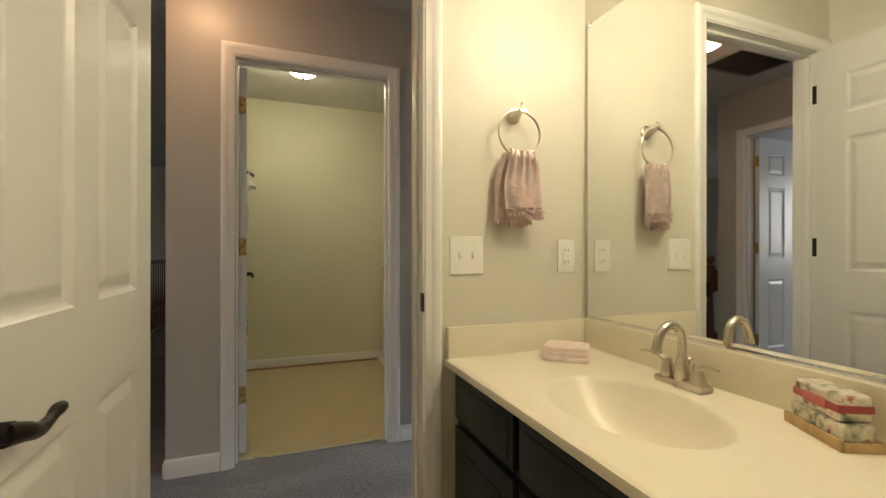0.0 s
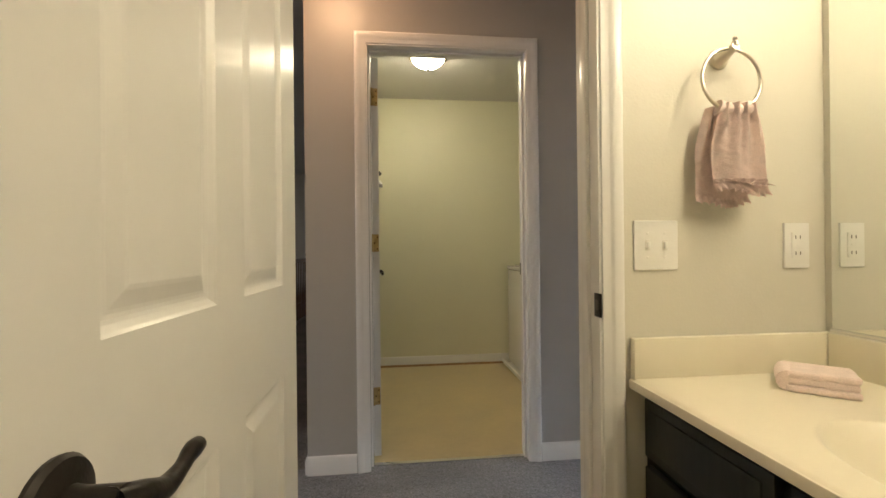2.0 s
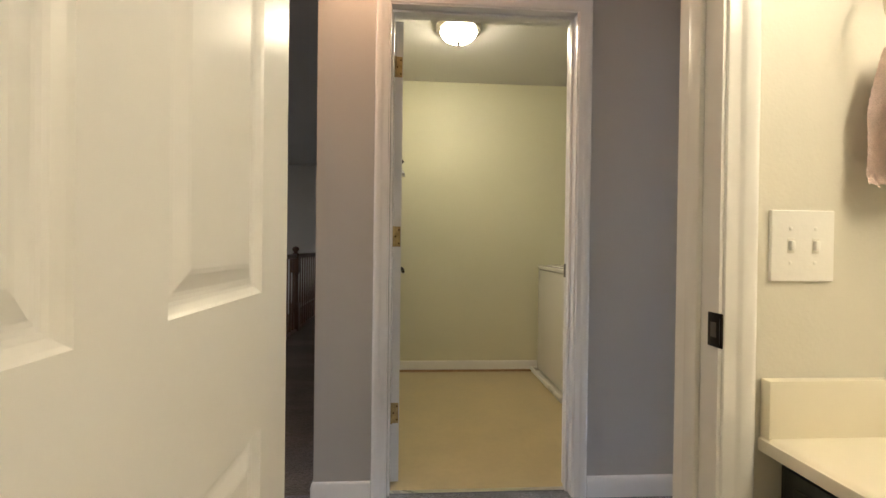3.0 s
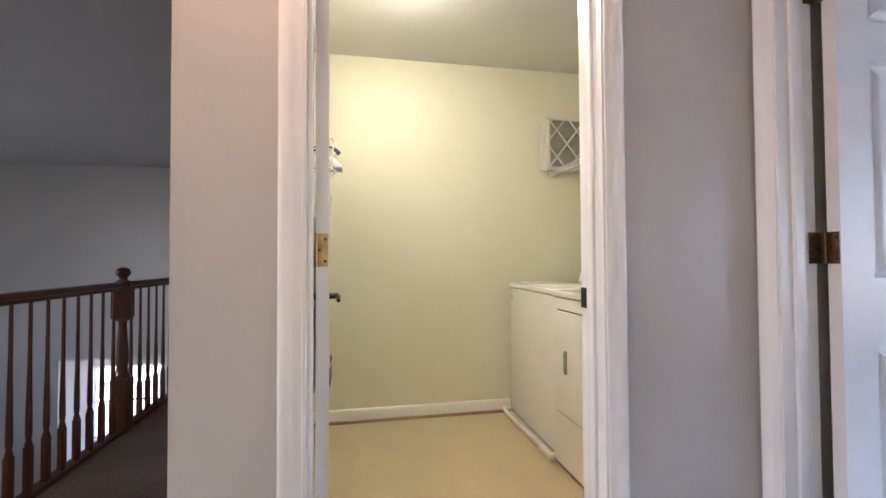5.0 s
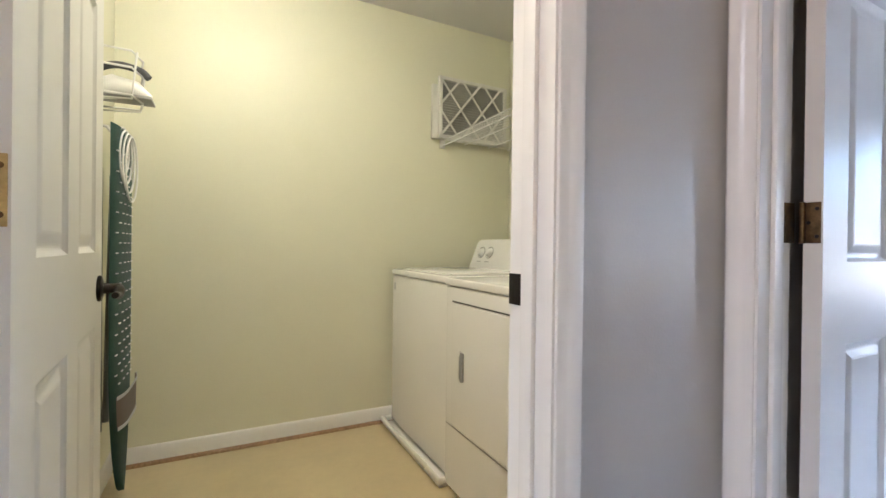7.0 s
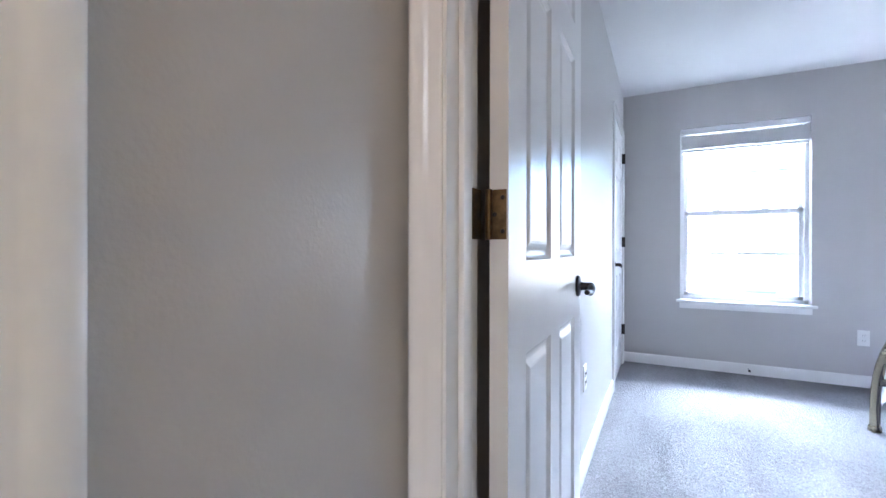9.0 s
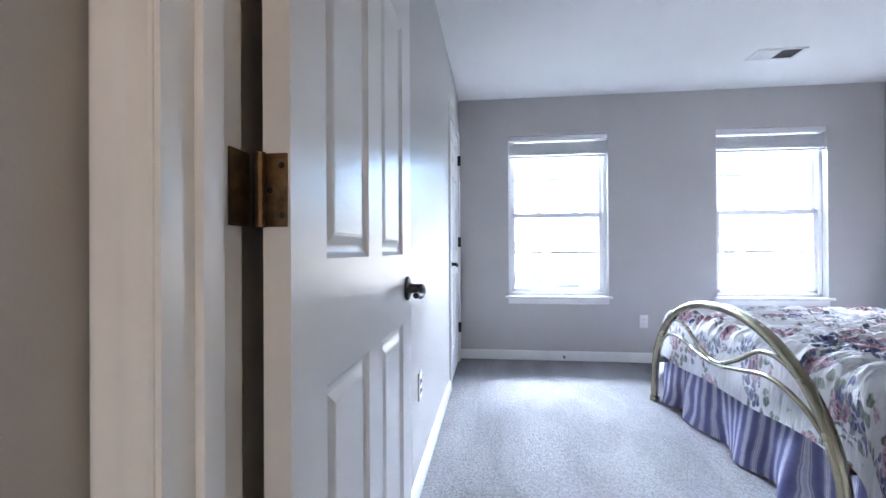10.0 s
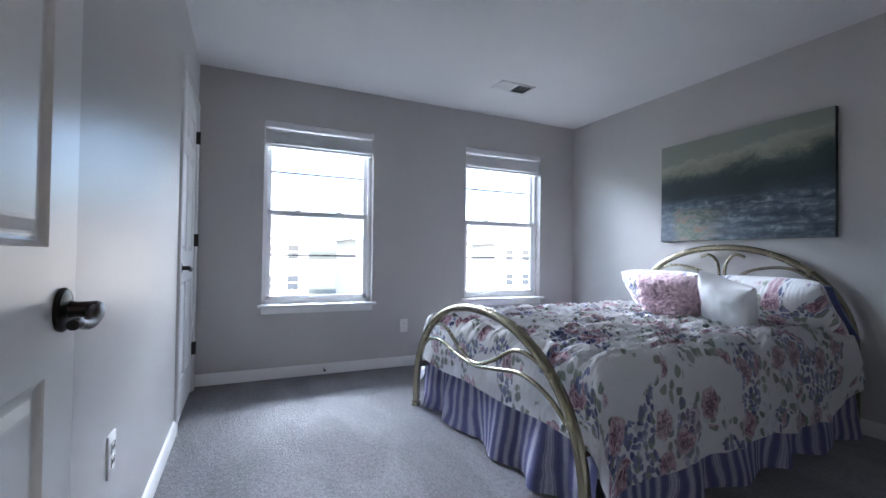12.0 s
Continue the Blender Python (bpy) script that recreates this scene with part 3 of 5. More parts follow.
def casing(axis, c, out, u0, u1, h, parent):
    """Moulded casing round an opening, on the wall face at c."""
    bm = bmesh.new()
    rows = []
    for a, d in CASE:
        n = c + out * d
        q = [(u0 - a, 0), (u0 - a, h + a), (u1 + a, h + a), (u1 + a, 0)]
        rows.append([bm.verts.new((n, u, z) if axis == "x" else (u, n, z)) for u, z in q])
    for r, s in zip(rows, rows[1:]):
        for k in range(3):
            bm.faces.new((r[k], r[k + 1], s[k + 1], s[k]))
    for k in (0, 3):
        bm.faces.new([r[k] for r in rows])
    part("casing", bm, WHITE, parent, smooth=True)


def doorway(name, axis, c0, c1, u0, u1, stop, h=OH, sides=(1, 1)):
    """Jambs, stops and casings of an opening through the wall from c0 to c1. stop: where the door stop lies."""
    d = tagged(new(name), "gloss white moulded door casing and jamb", "door frame", kind="structure")
    j = 0.004
    def b(ua, ub, na, nb, za, zb, bm, bev=0.0):
        return bx((na, ua, za) if axis == "x" else (ua, na, za), (nb, ub, zb) if axis == "x" else (ub, nb, zb), bev, bm=bm)
    bm = b(u0 - 0.01, u0, c0 - j, c1 + j, 0, h, None)
    b(u1, u1 + 0.01, c0 - j, c1 + j, 0, h, bm)
    b(u0 - 0.01, u1 + 0.01, c0 - j, c1 + j, h, h + 0.01, bm)
    part("jamb", bm, WHITE, d, smooth=False)
    bm = b(u0, u0 + 0.011, stop - 0.017, stop + 0.017, 0, h - 0.011, None, 0.003)
    b(u1 - 0.011, u1, stop - 0.017, stop + 0.017, 0, h - 0.011, bm, 0.003)
    b(u0, u1, stop - 0.017, stop + 0.017, h - 0.011, h, bm, 0.003)
    part("door_stop", bm, WHITE, d)
    for on, c, out in ((sides[0], c0, -1), (sides[1], c1, 1)):
        if on:
            casing(axis, c, out, u0, u1, h, d)
    return d


f1 = doorway("door_frame_1", "y", YB, YB + T, *BO, YB + 0.058)
f2 = doorway("door_frame_2", "y", YL, YL + T, *LO, YL + 0.055)
f3 = doorway("door_frame_3", "x", XB, XB + T, *RO, XB + 0.055)
f4 = doorway("door_frame_4", "y", YN, YN + 0.16, 4.06, 4.826, YN + 0.065, sides=(1, 0))
f5 = doorway("door_frame_5", "x", XL - T, XL, 2.0, 2.765, XL - 0.05)

BASE = ((0, 0), (0.012, 0), (0.013, 0.062), (0.010, 0.070), (0.009, 0.078), (0.004, 0.086), (0, 0.088))


def baseboard(p, q, n, parent, prof=BASE, mat=WHITE, name="baseboard", z=0.0):
    """A moulded skirting from p to q; n points into the room."""
    bm = bmesh.new()
    ends = []
    for e in (p, q):
        ends.append([bm.verts.new((e[0] + n[0] * d, e[1] + n[1] * d, z + h)) for d, h in prof])
    for k in range(len(prof) - 1):
        bm.faces.new((ends[0][k], ends[0][k + 1], ends[1][k + 1], ends[1][k]))
    for e in ends:
        bm.faces.new(e)
    return part(name, bm, mat, parent, "white moulded baseboard" if mat is WHITE else "stained wood shoe moulding", kind="structure", category="baseboard")


cw = 0.065
for p, q, n in (((XA, YL), (LO[0] - cw, YL), (0, -1)), ((LO[1] + cw, YL), (XB - 0.02, YL), (0, -1)), ((XA, YL), (XA, 8.5), (-1, 0)),
                ((XA + T, YK), (XK, YK), (0, -1)), ((XA + T, YL + T), (XA + T, YK), (1, 0)), ((XK, YL + T), (XK, YK), (-1, 0)),
                ((XW, YS), (XW, YN), (-1, 0)), ((XB + T, YN), (4.06 - cw, YN), (0, -1)), ((4.826 + cw, YN), (XW, YN), (0, -1)),
                ((XB + T, YS), (XW, YS), (0, 1)), ((XB + T, YS), (XB + T, RO[0] - cw), (1, 0)), ((-0.235, -1.3), (-0.235, YB - 0.02), (1, 0)),
                ((XL, 0.4), (XL, 2.0 - cw), (1, 0)), ((XL, 2.765 + cw), (XL, YE), (1, 0)), ((XL, YB + T), (BO[0] - cw, YB + T), (0, 1)), ((BO[1] + cw, YB + T), (XB, YB + T), (0, 1)),
                ((-5.5, 8.5), (-4.07, 8.5), (0, -1))):
    baseboard(p, q, n, None, z=-2.75 if q[0] == -4.07 else 0.0)
SHOEP = ((0, 0), (0.016, 0), (0.014, 0.008), (0.008, 0.014), (0, 0.016))
baseboard((XA + T, YK - 0.013), (XK, YK - 0.013), (0, -1), None, SHOEP, SHOE, "shoe_moulding")
part("threshold", bx((LO[0], YL + 0.045, 0), (LO[1], YL + 0.07, 0.006), 0.002), CHROME, None, "thin metal carpet edge strip", kind="structure", category="trim")


# ---- doors ----
ZP = ((0.23, 0.815), (1.0, 1.61), (1.72, 1.905))


def ring_panel(x0, x1, z0, z1, y, out):
    """One moulded raised panel; out is the way it faces along y."""
    bm = bmesh.new()
    steps = ((0, 0), (0.003, 0.0030), (0.009, 0.0075), (0.013, 0.0090), (0.017, 0.0092), (0.021, 0.0085), (0.036, 0.0032), (0.041, 0.0022))
    rings = [[bm.verts.new((px, y - out * d, pz)) for px, pz in ((x0 + s, z0 + s), (x1 - s, z0 + s), (x1 - s, z1 - s), (x0 + s, z1 - s))] for s, d in steps]
    for r, q in zip(rings, rings[1:]):
        for k in range(4):
            bm.faces.new((r[k], r[(k + 1) % 4], q[(k + 1) % 4], q[k]))
    bm.faces.new(rings[-1])
    return bm


def lever(parent, x, y, z, out, back, side_label="dark bronze lever handle"):
    """A lever with a round rose; back: the way along x in which the lever points."""
    h = part("lever_handle", lathe(((0.0, 0), (0.033, 0), (0.034, 0.004), (0.031, 0.008), (0.024, 0.010), (0.014, 0.012), (0.0125, 0.020), (0.0125, 0.046), (0.0, 0.048)), 28, Matrix.Translation((x, y, z)) @ Matrix.Rotation(radians(-90 * out), 4, "X")), BRONZE, parent, side_label, local=True)
    pts = bez([(x - back * 0.006, y + out * 0.040, z), (x + back * 0.018, y + out * 0.047, z - 0.006), (x + back * 0.045, y + out * 0.048, z - 0.015), (x + back * 0.070, y + out * 0.048, z - 0.014), (x + back * 0.092, y + out * 0.047, z - 0.009), (x + back * 0.110, y + out * 0.046, z - 0.009)], 8)
    n = len(pts)
    part("lever", tube(pts, [0.0135 - 0.0065 * min(1, i / (n * .6)) + 0.0015 * math.sin(3.1 * max(0, i / n - 0.7) / 0.3) for i in range(n)], 12), BRONZE, h, local=True)
    return h


def six_panel_door(name, at, rz, w, label, hinge=BRASS, h=2.03, t=0.035, sides=(1, 1), pin=0, hz=(0.305, 1.085, 1.83), lz=0.905, drop=0.0):
    """A moulded six-panel leaf, its hinge edge at local x 0, with levers, latch and hinges."""
    d = tagged(new(name), label, "door", kind="structure")
    d.matrix_world = pose(*at, 0, 0, rz)
    s, m = 0.112, 0.10
    rows = [tuple(v - drop for v in p) for p in ZP]
    pw = (w - 2 * s - m) / 2
    xs = (0, s, s + pw, s + pw + m, w - s, w)
    zs = sorted({0, h, *[v for p in rows for v in p]})
    bm = bmesh.new()
    holes = [(xs[i], xs[i + 1], *p) for i in (1, 3) for p in rows]
    for y in (0, t):
        for a, b in zip(xs, xs[1:]):
            for p, q in zip(zs, zs[1:]):
                if not any(abs(g[0] - a) < 1e-6 and abs(g[2] - p) < 1e-6 for g in holes):
                    bm.faces.new([bm.verts.new(c) for c in ((a, y, p), (b, y, p), (b, y, q), (a, y, q))])
    for c in (((0, 0, 0), (0, t, 0), (0, t, h), (0, 0, h)), ((w, 0, 0), (w, t, 0), (w, t, h), (w, 0, h)), ((0, 0, 0), (w, 0, 0), (w, t, 0), (0, t, 0)), ((0, 0, h), (w, 0, h), (w, t, h), (0, t, h))):
        bm.faces.new([bm.verts.new(v) for v in c])
    bmesh.ops.remove_doubles(bm, verts=bm.verts[:], dist=1e-5)
    part("leaf", bm, DOORW, d, smooth=False, local=True)
    for g in holes:
        for y, out in ((0, -1), (t, 1)):
            part("panel", ring_panel(*g, y, out), DOORW, d, smooth=False, local=True)
    for on, y, out in ((sides[0], 0, -1), (sides[1], t, 1)):
        if on:
            lever(d, w - 0.062, y, lz, out, -1)
    part("latch_plate", bx((w - 0.001, 0.005, 0.875), (w + 0.0015, t - 0.005, 0.935), 0.001), BRONZE, d, "dark bronze latch plate", local=True)
    py = t if pin else 0
    for z in hz:
        k = part("hinge", bx((-0.0025, 0.003, z - 0.0445), (0.0005, t - 0.003, z + 0.0445), 0.001), hinge, d, "worn brass butt hinge", local=True)
        part("knuckle", tube([(-0.006, py, z - 0.045), (-0.006, py, z + 0.045)], 0.0062, 10), hinge, k, local=True)
        for sy, sz in ((0.010, -0.03), (0.025, 0.0), (0.010, 0.03)):
            part("screw", lathe(((0.0, 0), (0.0042, 0), (0.003, 0.0012), (0.0, 0.0014)), 10, Matrix.Translation((-0.0025, sy, z + sz)) @ Matrix.Rotation(radians(-90), 4, "Y")), OLDBRASS if hinge is BRASS else BRONZE, k, local=True)
    return d


six_panel_door("door_1", (-0.1635, YB - 0.006, 0.012), -90, 0.768, "white six-panel bathroom door, open against the wall", pin=0, lz=0.878, drop=0.02)
six_panel_door("door_2", (0.016, YL + T + 0.014, 0.012), 95.0, 0.75, "white six-panel laundry door, open", pin=1)
six_panel_door("door_3", (1.387, 2.497, 0.012), 0, 0.755, "white six-panel bedroom door, open along the wall", pin=1, hinge=OLDBRASS)
six_panel_door("door_4", (4.823, YN + 0.037, 0.012), 180, 0.76, "white six-panel closet door, closed", sides=(0, 1), hz=(), pin=1)
six_panel_door("door_5", (XL - T - 0.012, 2.758, 0.012), 180, 0.755, "white six-panel door to a side room, open", pin=0)


def jamb_plate(parent, a, b, mat):
    part("hinge_plate", bx(a, b, 0.001), mat, parent, "worn brass hinge plate on the jamb")


for z in (0.317, 1.097, 1.842):
    jamb_plate(f2, (LO[0], YL + T - 0.032, z - 0.0445), (LO[0] + 0.0025, YL + T + 0.010, z + 0.0445), BRASS)
    jamb_plate(f3, (XB + T - 0.022, RO[1] - 0.0025, z - 0.0445), (XB + T + 0.018, RO[1], z + 0.0445), OLDBRASS)
    jamb_plate(f1, (BO[0], YB - 0.004, z - 0.0445), (BO[0] + 0.0025, YB + 0.032, z + 0.0445), BRONZE)
    k = part("closet_hinge", tube([(4.829, YN - 0.020, z - 0.045), (4.829, YN - 0.020, z + 0.045)], 0.0075, 10), BRONZE, f4, "dark bronze hinge knuckle")
    part("hinge_plate", bx((4.822, YN - 0.02, z - 0.0445), (4.838, YN + 0.035, z + 0.0445), 0.001), BRONZE, k)


def strike(parent, x, y, z):
    s = part("strike_plate", bx((x - 0.002, y - 0.020, z - 0.030), (x + 0.001, y + 0.016, z + 0.030), 0.0012), BRONZE, parent, "dark bronze strike plate")
    part("strike_lip", tube([(x - 0.002, y - 0.019, z - 0.022), (x - 0.006, y - 0.024, z), (x - 0.002, y - 0.019, z + 0.022)], 0.003, 8), BRONZE, s)
    part("strike_hole", bx((x - 0.0026, y - 0.006, z - 0.013), (x - 0.0018, y + 0.008, z + 0.013), 0.0002), SLOTSHADE, s)


strike(f1, BO[1], YB + 0.005, 0.917)
s2 = part("strike_plate", bx((LO[1] - 0.003, YL + T - 0.035, 0.925), (LO[1] + 0.001, YL + T + 0.004, 0.985), 0.001), BRONZE, f2, "dark bronze strike plate")


# ---- bathroom ----
def switch_plate(x, y, z, w=0.118, n=2):
    p = thing("light_switch", (x, y, z), "white double toggle light switch plate on the wall", "light switch")
    part("plate", bx((x - w / 2, y - 0.006, z - 0.0625), (x + w / 2, y + 0.001, z + 0.0625), 0.003, 3), PLASTIC, p)
    for k in range(n):
        cx = x + (k - (n - 1) / 2) * 0.046
        part("toggle", bx((cx - 0.0045, y - 0.013, z - 0.008), (cx + 0.0045, y - 0.004, z + 0.009), 0.003), PLASTIC, p)
        part("slot", bx((cx - 0.0065, y - 0.0066, z - 0.013), (cx + 0.0065, y - 0.005, z + 0.013), 0.0005), CARD, p)
        for s in (-1, 1):
            part("screw", bx((cx - 0.003, y - 0.0068, z + s * 0.03 - 0.003), (cx + 0.003, y - 0.005, z + s * 0.03 + 0.003), 0.001), PLASTIC, p)


def outlet(place, face, label, decora=False):
    """A duplex outlet; face: the unit way that it looks along x or y."""
    x, y, z = place
    p = thing("outlet", place, label, "outlet", "wall outlets")
    ux, uy = abs(face[1]), abs(face[0])

    def b(u, d0, d1, z0, z1, bev):
        a = (x - ux * u + face[0] * d0, y - uy * u + face[1] * d0, z + z0)
        c = (x + ux * u + face[0] * d1, y + uy * u + face[1] * d1, z + z1)
        return bx([min(i, j) for i, j in zip(a, c)], [max(i, j) for i, j in zip(a, c)], bev)
    part("plate", b(0.036, -0.001, 0.006, -0.059, 0.059, 0.0025), PLASTIC, p)
    if decora:
        part("insert", b(0.0165, 0.005, 0.0085, -0.033, 0.033, 0.001), PLASTIC, p)
        part("test_button", b(0.007, 0.008, 0.0095, -0.004, 0.004, 0.0005), PLASTIC, p)
    for s in (-1, 1):
        zc = s * (0.021 if decora else 0.0195)
        if not decora:
            part("socket", b(0.0165, 0.005, 0.0075, zc - 0.0145, zc + 0.0145, 0.004), PLASTIC, p)
        for k in (-0.0065, 0.0065):
            q = (x + ux * k, y + uy * k)
            a = (q[0] - ux * 0.001 + face[0] * 0.006, q[1] - uy * 0.001 + face[1] * 0.006, z + zc - 0.004)
            c = (q[0] + ux * 0.001 + face[0] * 0.0092, q[1] + uy * 0.001 + face[1] * 0.0092, z + zc + 0.005)
            part("slot", bx([min(i, j) for i, j in zip(a, c)], [max(i, j) for i, j in zip(a, c)]), SLOTSHADE, p)
    return p


switch_plate(0.757, YB, 1.066)
outlet((1.150, YB, 1.062), (0, -1), "white outlet with test buttons beside the mirror", True)

ring = thing("towel_ring", (0.935, YB, 1.545), "brushed nickel towel ring on the wall", "towel ring")
part("post", tube([(0.935, YB, 1.545), (0.935, YB - 0.006, 1.545), (0.935, YB - 0.010, 1.545), (0.935, YB - 0.045, 1.549), (0.935, YB - 0.062, 1.552)], [0.027, 0.026, 0.019, 0.011, 0.010], 20), NICKEL, ring)
part("finial", lathe(((0, 0), (0.008, 0), (0.008, 0.010), (0.004, 0.013), (0.006, 0.018), (0.004, 0.023), (0, 0.025)), 14, pose(0.935, YB - 0.058, 1.553)), NICKEL, ring)
part("ring", tube([(0.930 + 0.078 * math.sin(a), YB - 0.052 + 0.004 * math.cos(a), 1.472 + 0.078 * math.cos(a)) for a in [2 * math.pi * k / 48 for k in range(48)]], 0.0045, 10, closed=True), NICKEL, ring)


def towel_sheet(cx, y0, z0, z1, w0, w1, dx, seed, amp=0.007):
    """One hanging layer: gathered where it passes the ring, nearly flat below, with a ruffled hem."""
    def f(u, v):
        z = z0 + (z1 - z0) * v
        w = w0 + (w1 - w0) * min(1, v * 2.2) ** 0.8
        s = u - 0.5
        gather = (1 - v) ** 2
        ruff = max(0, (v - 0.92) / 0.08)
        y = y0 + amp * (0.5 + 0.5 * v) * math.sin(u * 8.5 + seed + 0.8 * math.sin(v * 2 + seed)) + 0.009 * gather * math.sin(u * 26 + seed)
        y += 0.006 * ruff * math.sin(u * 62) - 0.010 * ruff + 0.0015 * noise.noise(Vector((u * 9, v * 30, seed)))
        return Vector((cx + s * w + dx * v + 0.003 * math.sin(v * 7 + seed), y, z + 0.006 * math.sin(u * 5 + seed) * v + 0.004 * ruff * math.sin(u * 55))), (u * w1, v * abs(z1 - z0))
    return sheet(80, 60, f, 0.005)


tw = thing("hand_towel", (0.935, YB - 0.05, 1.40), "pink ruffled hand towel hung through the towel ring", "towel")
part("back_layer", towel_sheet(0.922, YB - 0.036, 1.408, 1.165, 0.095, 0.135, -0.012, 2.0), PINK, tw)
part("front_layer", towel_sheet(0.935, YB - 0.068, 1.410, 1.190, 0.095, 0.138, 0.004, 0.4), PINK, tw)
part("hem_band", towel_sheet(0.939, YB - 0.0745, 1.224, 1.214, 0.137, 0.137, 0.0, 0.4, 0.006), PINK, tw)
part("fold", tube([(0.890, YB - 0.052, 1.403), (0.91, YB - 0.052, 1.398), (0.935, YB - 0.052, 1.396), (0.96, YB - 0.052, 1.398), (0.980, YB - 0.052, 1.404)], 0.018, 14), PINK, tw)

VY0, VX0, VZ = -0.35, 0.684, 0.735
top = thing("countertop", (0.95, 0.6, VZ), "cream cultured marble vanity top with moulded oval basin", "countertop")


def top_surface(u, v):
    x = VX0 + (XB - 0.014 - VX0) * u
    y = VY0 + (YB - 0.004 - VY0) * v
    r = math.hypot((x - 0.922) / 0.154, (y - 1.022) / 0.214)
    z = VZ
    if r < 1.06:
        k = 1 - (r / 1.06) ** 2.6
        z -= 0.135 * k * k / (k + 0.035) * (0.9 + 0.1 * k)
    e = min(u * (XB - VX0), 1)
    if e < 0.008:
        z -= 0.004 * (1 - e / 0.008)
    return Vector((x, y, z)), (x, y)


part("surface", sheet(120, 330, top_surface), MARBLE, top)
part("front_edge", bx((VX0 - 0.004, VY0, VZ - 0.027), (VX0 + 0.012, YB - 0.004, VZ - 0.004), 0.004), MARBLE, top)
part("backsplash", bx((XB - 0.034, VY0, VZ - 0.006), (XB - 0.013, YB - 0.024, VZ + 0.099), 0.003), MARBLE, top)
part("side_splash", bx((VX0 + 0.002, YB - 0.023, VZ - 0.006), (XB - 0.013, YB - 0.002, VZ + 0.099), 0.003), MARBLE, top)
part("drain", lathe(((0, 0), (0.026, 0), (0.027, 0.003), (0.018, 0.005), (0.016, 0.002), (0, 0.002)), 24, pose(0.922, 1.022, VZ - 0.1300)), NICKEL, top)

cab = thing("vanity_cabinet", (0.96, 0.6, 0), "dark espresso wooden vanity cabinet with panelled doors", "cabinet")
CX = VX0 + 0.022
part("body", bx((CX + 0.02, VY0 + 0.01, 0.09), (XB - 0.014, YB - 0.006, VZ - 0.145), 0.002), ESPRESSO, cab)
part("top_rail", bx((CX + 0.018, VY0 + 0.01, VZ - 0.145), (CX + 0.04, YB - 0.006, VZ - 0.010), 0.002), ESPRESSO, cab)
part("toe_kick", bx((CX + 0.08, VY0 + 0.02, 0.0), (XB - 0.02, YB - 0.01, 0.092)), ESPRESSO, cab, smooth=False)


def raised_front(y0, y1, z0, z1, name):
    bm = bx((CX, y0, z0), (CX + 0.019, y1, z1), 0.003)
    p = part(name, bm, ESPRESSO, cab)
    s = 0.055 if z1 - z0 > 0.25 else 0.022
    part("centre_panel", bx((CX - 0.004, y0 + s, z0 + s), (CX + 0.004, y1 - s, z1 - s), 0.004), ESPRESSO, p)


for a, b in ((1.53, 1.165), (1.135, 0.70), (0.67, 0.24), (0.21, -0.32)):
    raised_front(b, a, VZ - 0.185, VZ - 0.045, "drawer_front")
    raised_front(b, a, 0.11, VZ - 0.21, "door")

fc = thing("faucet", (1.148, 1.073, VZ), "brushed nickel two-lever basin faucet with arched spout", "faucet")
part("base_plate", bx((1.122, 0.993, VZ - 0.001), (1.174, 1.153, VZ + 0.020), 0.009, 3), NICKEL, fc)
part("spout", tube(bez([(1.148, 1.073, VZ + 0.015), (1.148, 1.073, VZ + 0.06), (1.148, 1.073, VZ + 0.12), (1.140, 1.073, VZ + 0.158), (1.112, 1.073, VZ + 0.180), (1.078, 1.073, VZ + 0.172), (1.058, 1.073, VZ + 0.145), (1.050, 1.073, VZ + 0.118)], 8), [0.019 if k < 6 else 0.0155 if k < 12 else 0.0125 for k in range(57)], 18), NICKEL, fc)
part("collar", lathe(((0.022, 0), (0.023, 0.01), (0.020, 0.045), (0.0145, 0.06)), 20, pose(1.148, 1.073, VZ + 0.016)), NICKEL, fc)
part("aerator", lathe(((0.0135, 0), (0.014, 0.01), (0.0135, 0.018)), 18, pose(1.050, 1.073, VZ + 0.104)), NICKEL, fc)
part("lift_rod", tube([(1.172, 1.073, VZ + 0.03), (1.178, 1.073, VZ + 0.075)], 0.003, 8), NICKEL, fc)
part("lift_knob", lathe(((0, 0), (0.006, 0.002), (0.007, 0.006), (0, 0.011)), 12, pose(1.178, 1.073, VZ + 0.073)), NICKEL, fc)
for s in (-1, 1):
    cy = 1.073 + s * 0.051
    hb = part("handle", lathe(((0.021, 0), (0.021, 0.012), (0.016, 0.035), (0.013, 0.052), (0.008, 0.057), (0, 0.058)), 20, pose(1.148, cy, VZ + 0.018)), NICKEL, fc)
    part("lever", tube(bez([(1.148, cy, VZ + 0.060), (1.142, cy + s * 0.020, VZ + 0.074), (1.133, cy + s * 0.050, VZ + 0.082), (1.124, cy + s * 0.078, VZ + 0.080)], 8), [0.010 - 0.0055 * min(1, k / 14) for k in range(25)], 12), NICKEL, hb)

fc.scale = (0.88, 0.88, 0.88)

wc = thing("washcloth", (1.052, 1.405, VZ), "folded pink terry washcloth on the vanity top", "washcloth", rz=-42)
wc.scale = (1.2, 1.2, 1.25)
for k, (w, d) in enumerate(((0.052, 0.046), (0.049, 0.044), (0.050, 0.043))):
    bm = bx((-w, -d, 0.0005 + 0.0125 * k), (w, d, 0.0125 * (k + 1)), 0.0055, 3)
    bmesh.ops.subdivide_edges(bm, edges=bm.edges[:], cuts=2, use_grid_fill=True)
    for v in bm.verts:
        q = noise.noise_vector(v.co * 45 + Vector((k * 9, 0, 0)))
        v.co += Vector((q.x * 0.003, q.y * 0.003, max(-0.0004, q.z * 0.0012)))
    part("layer", bm, PINK, wc, local=True)
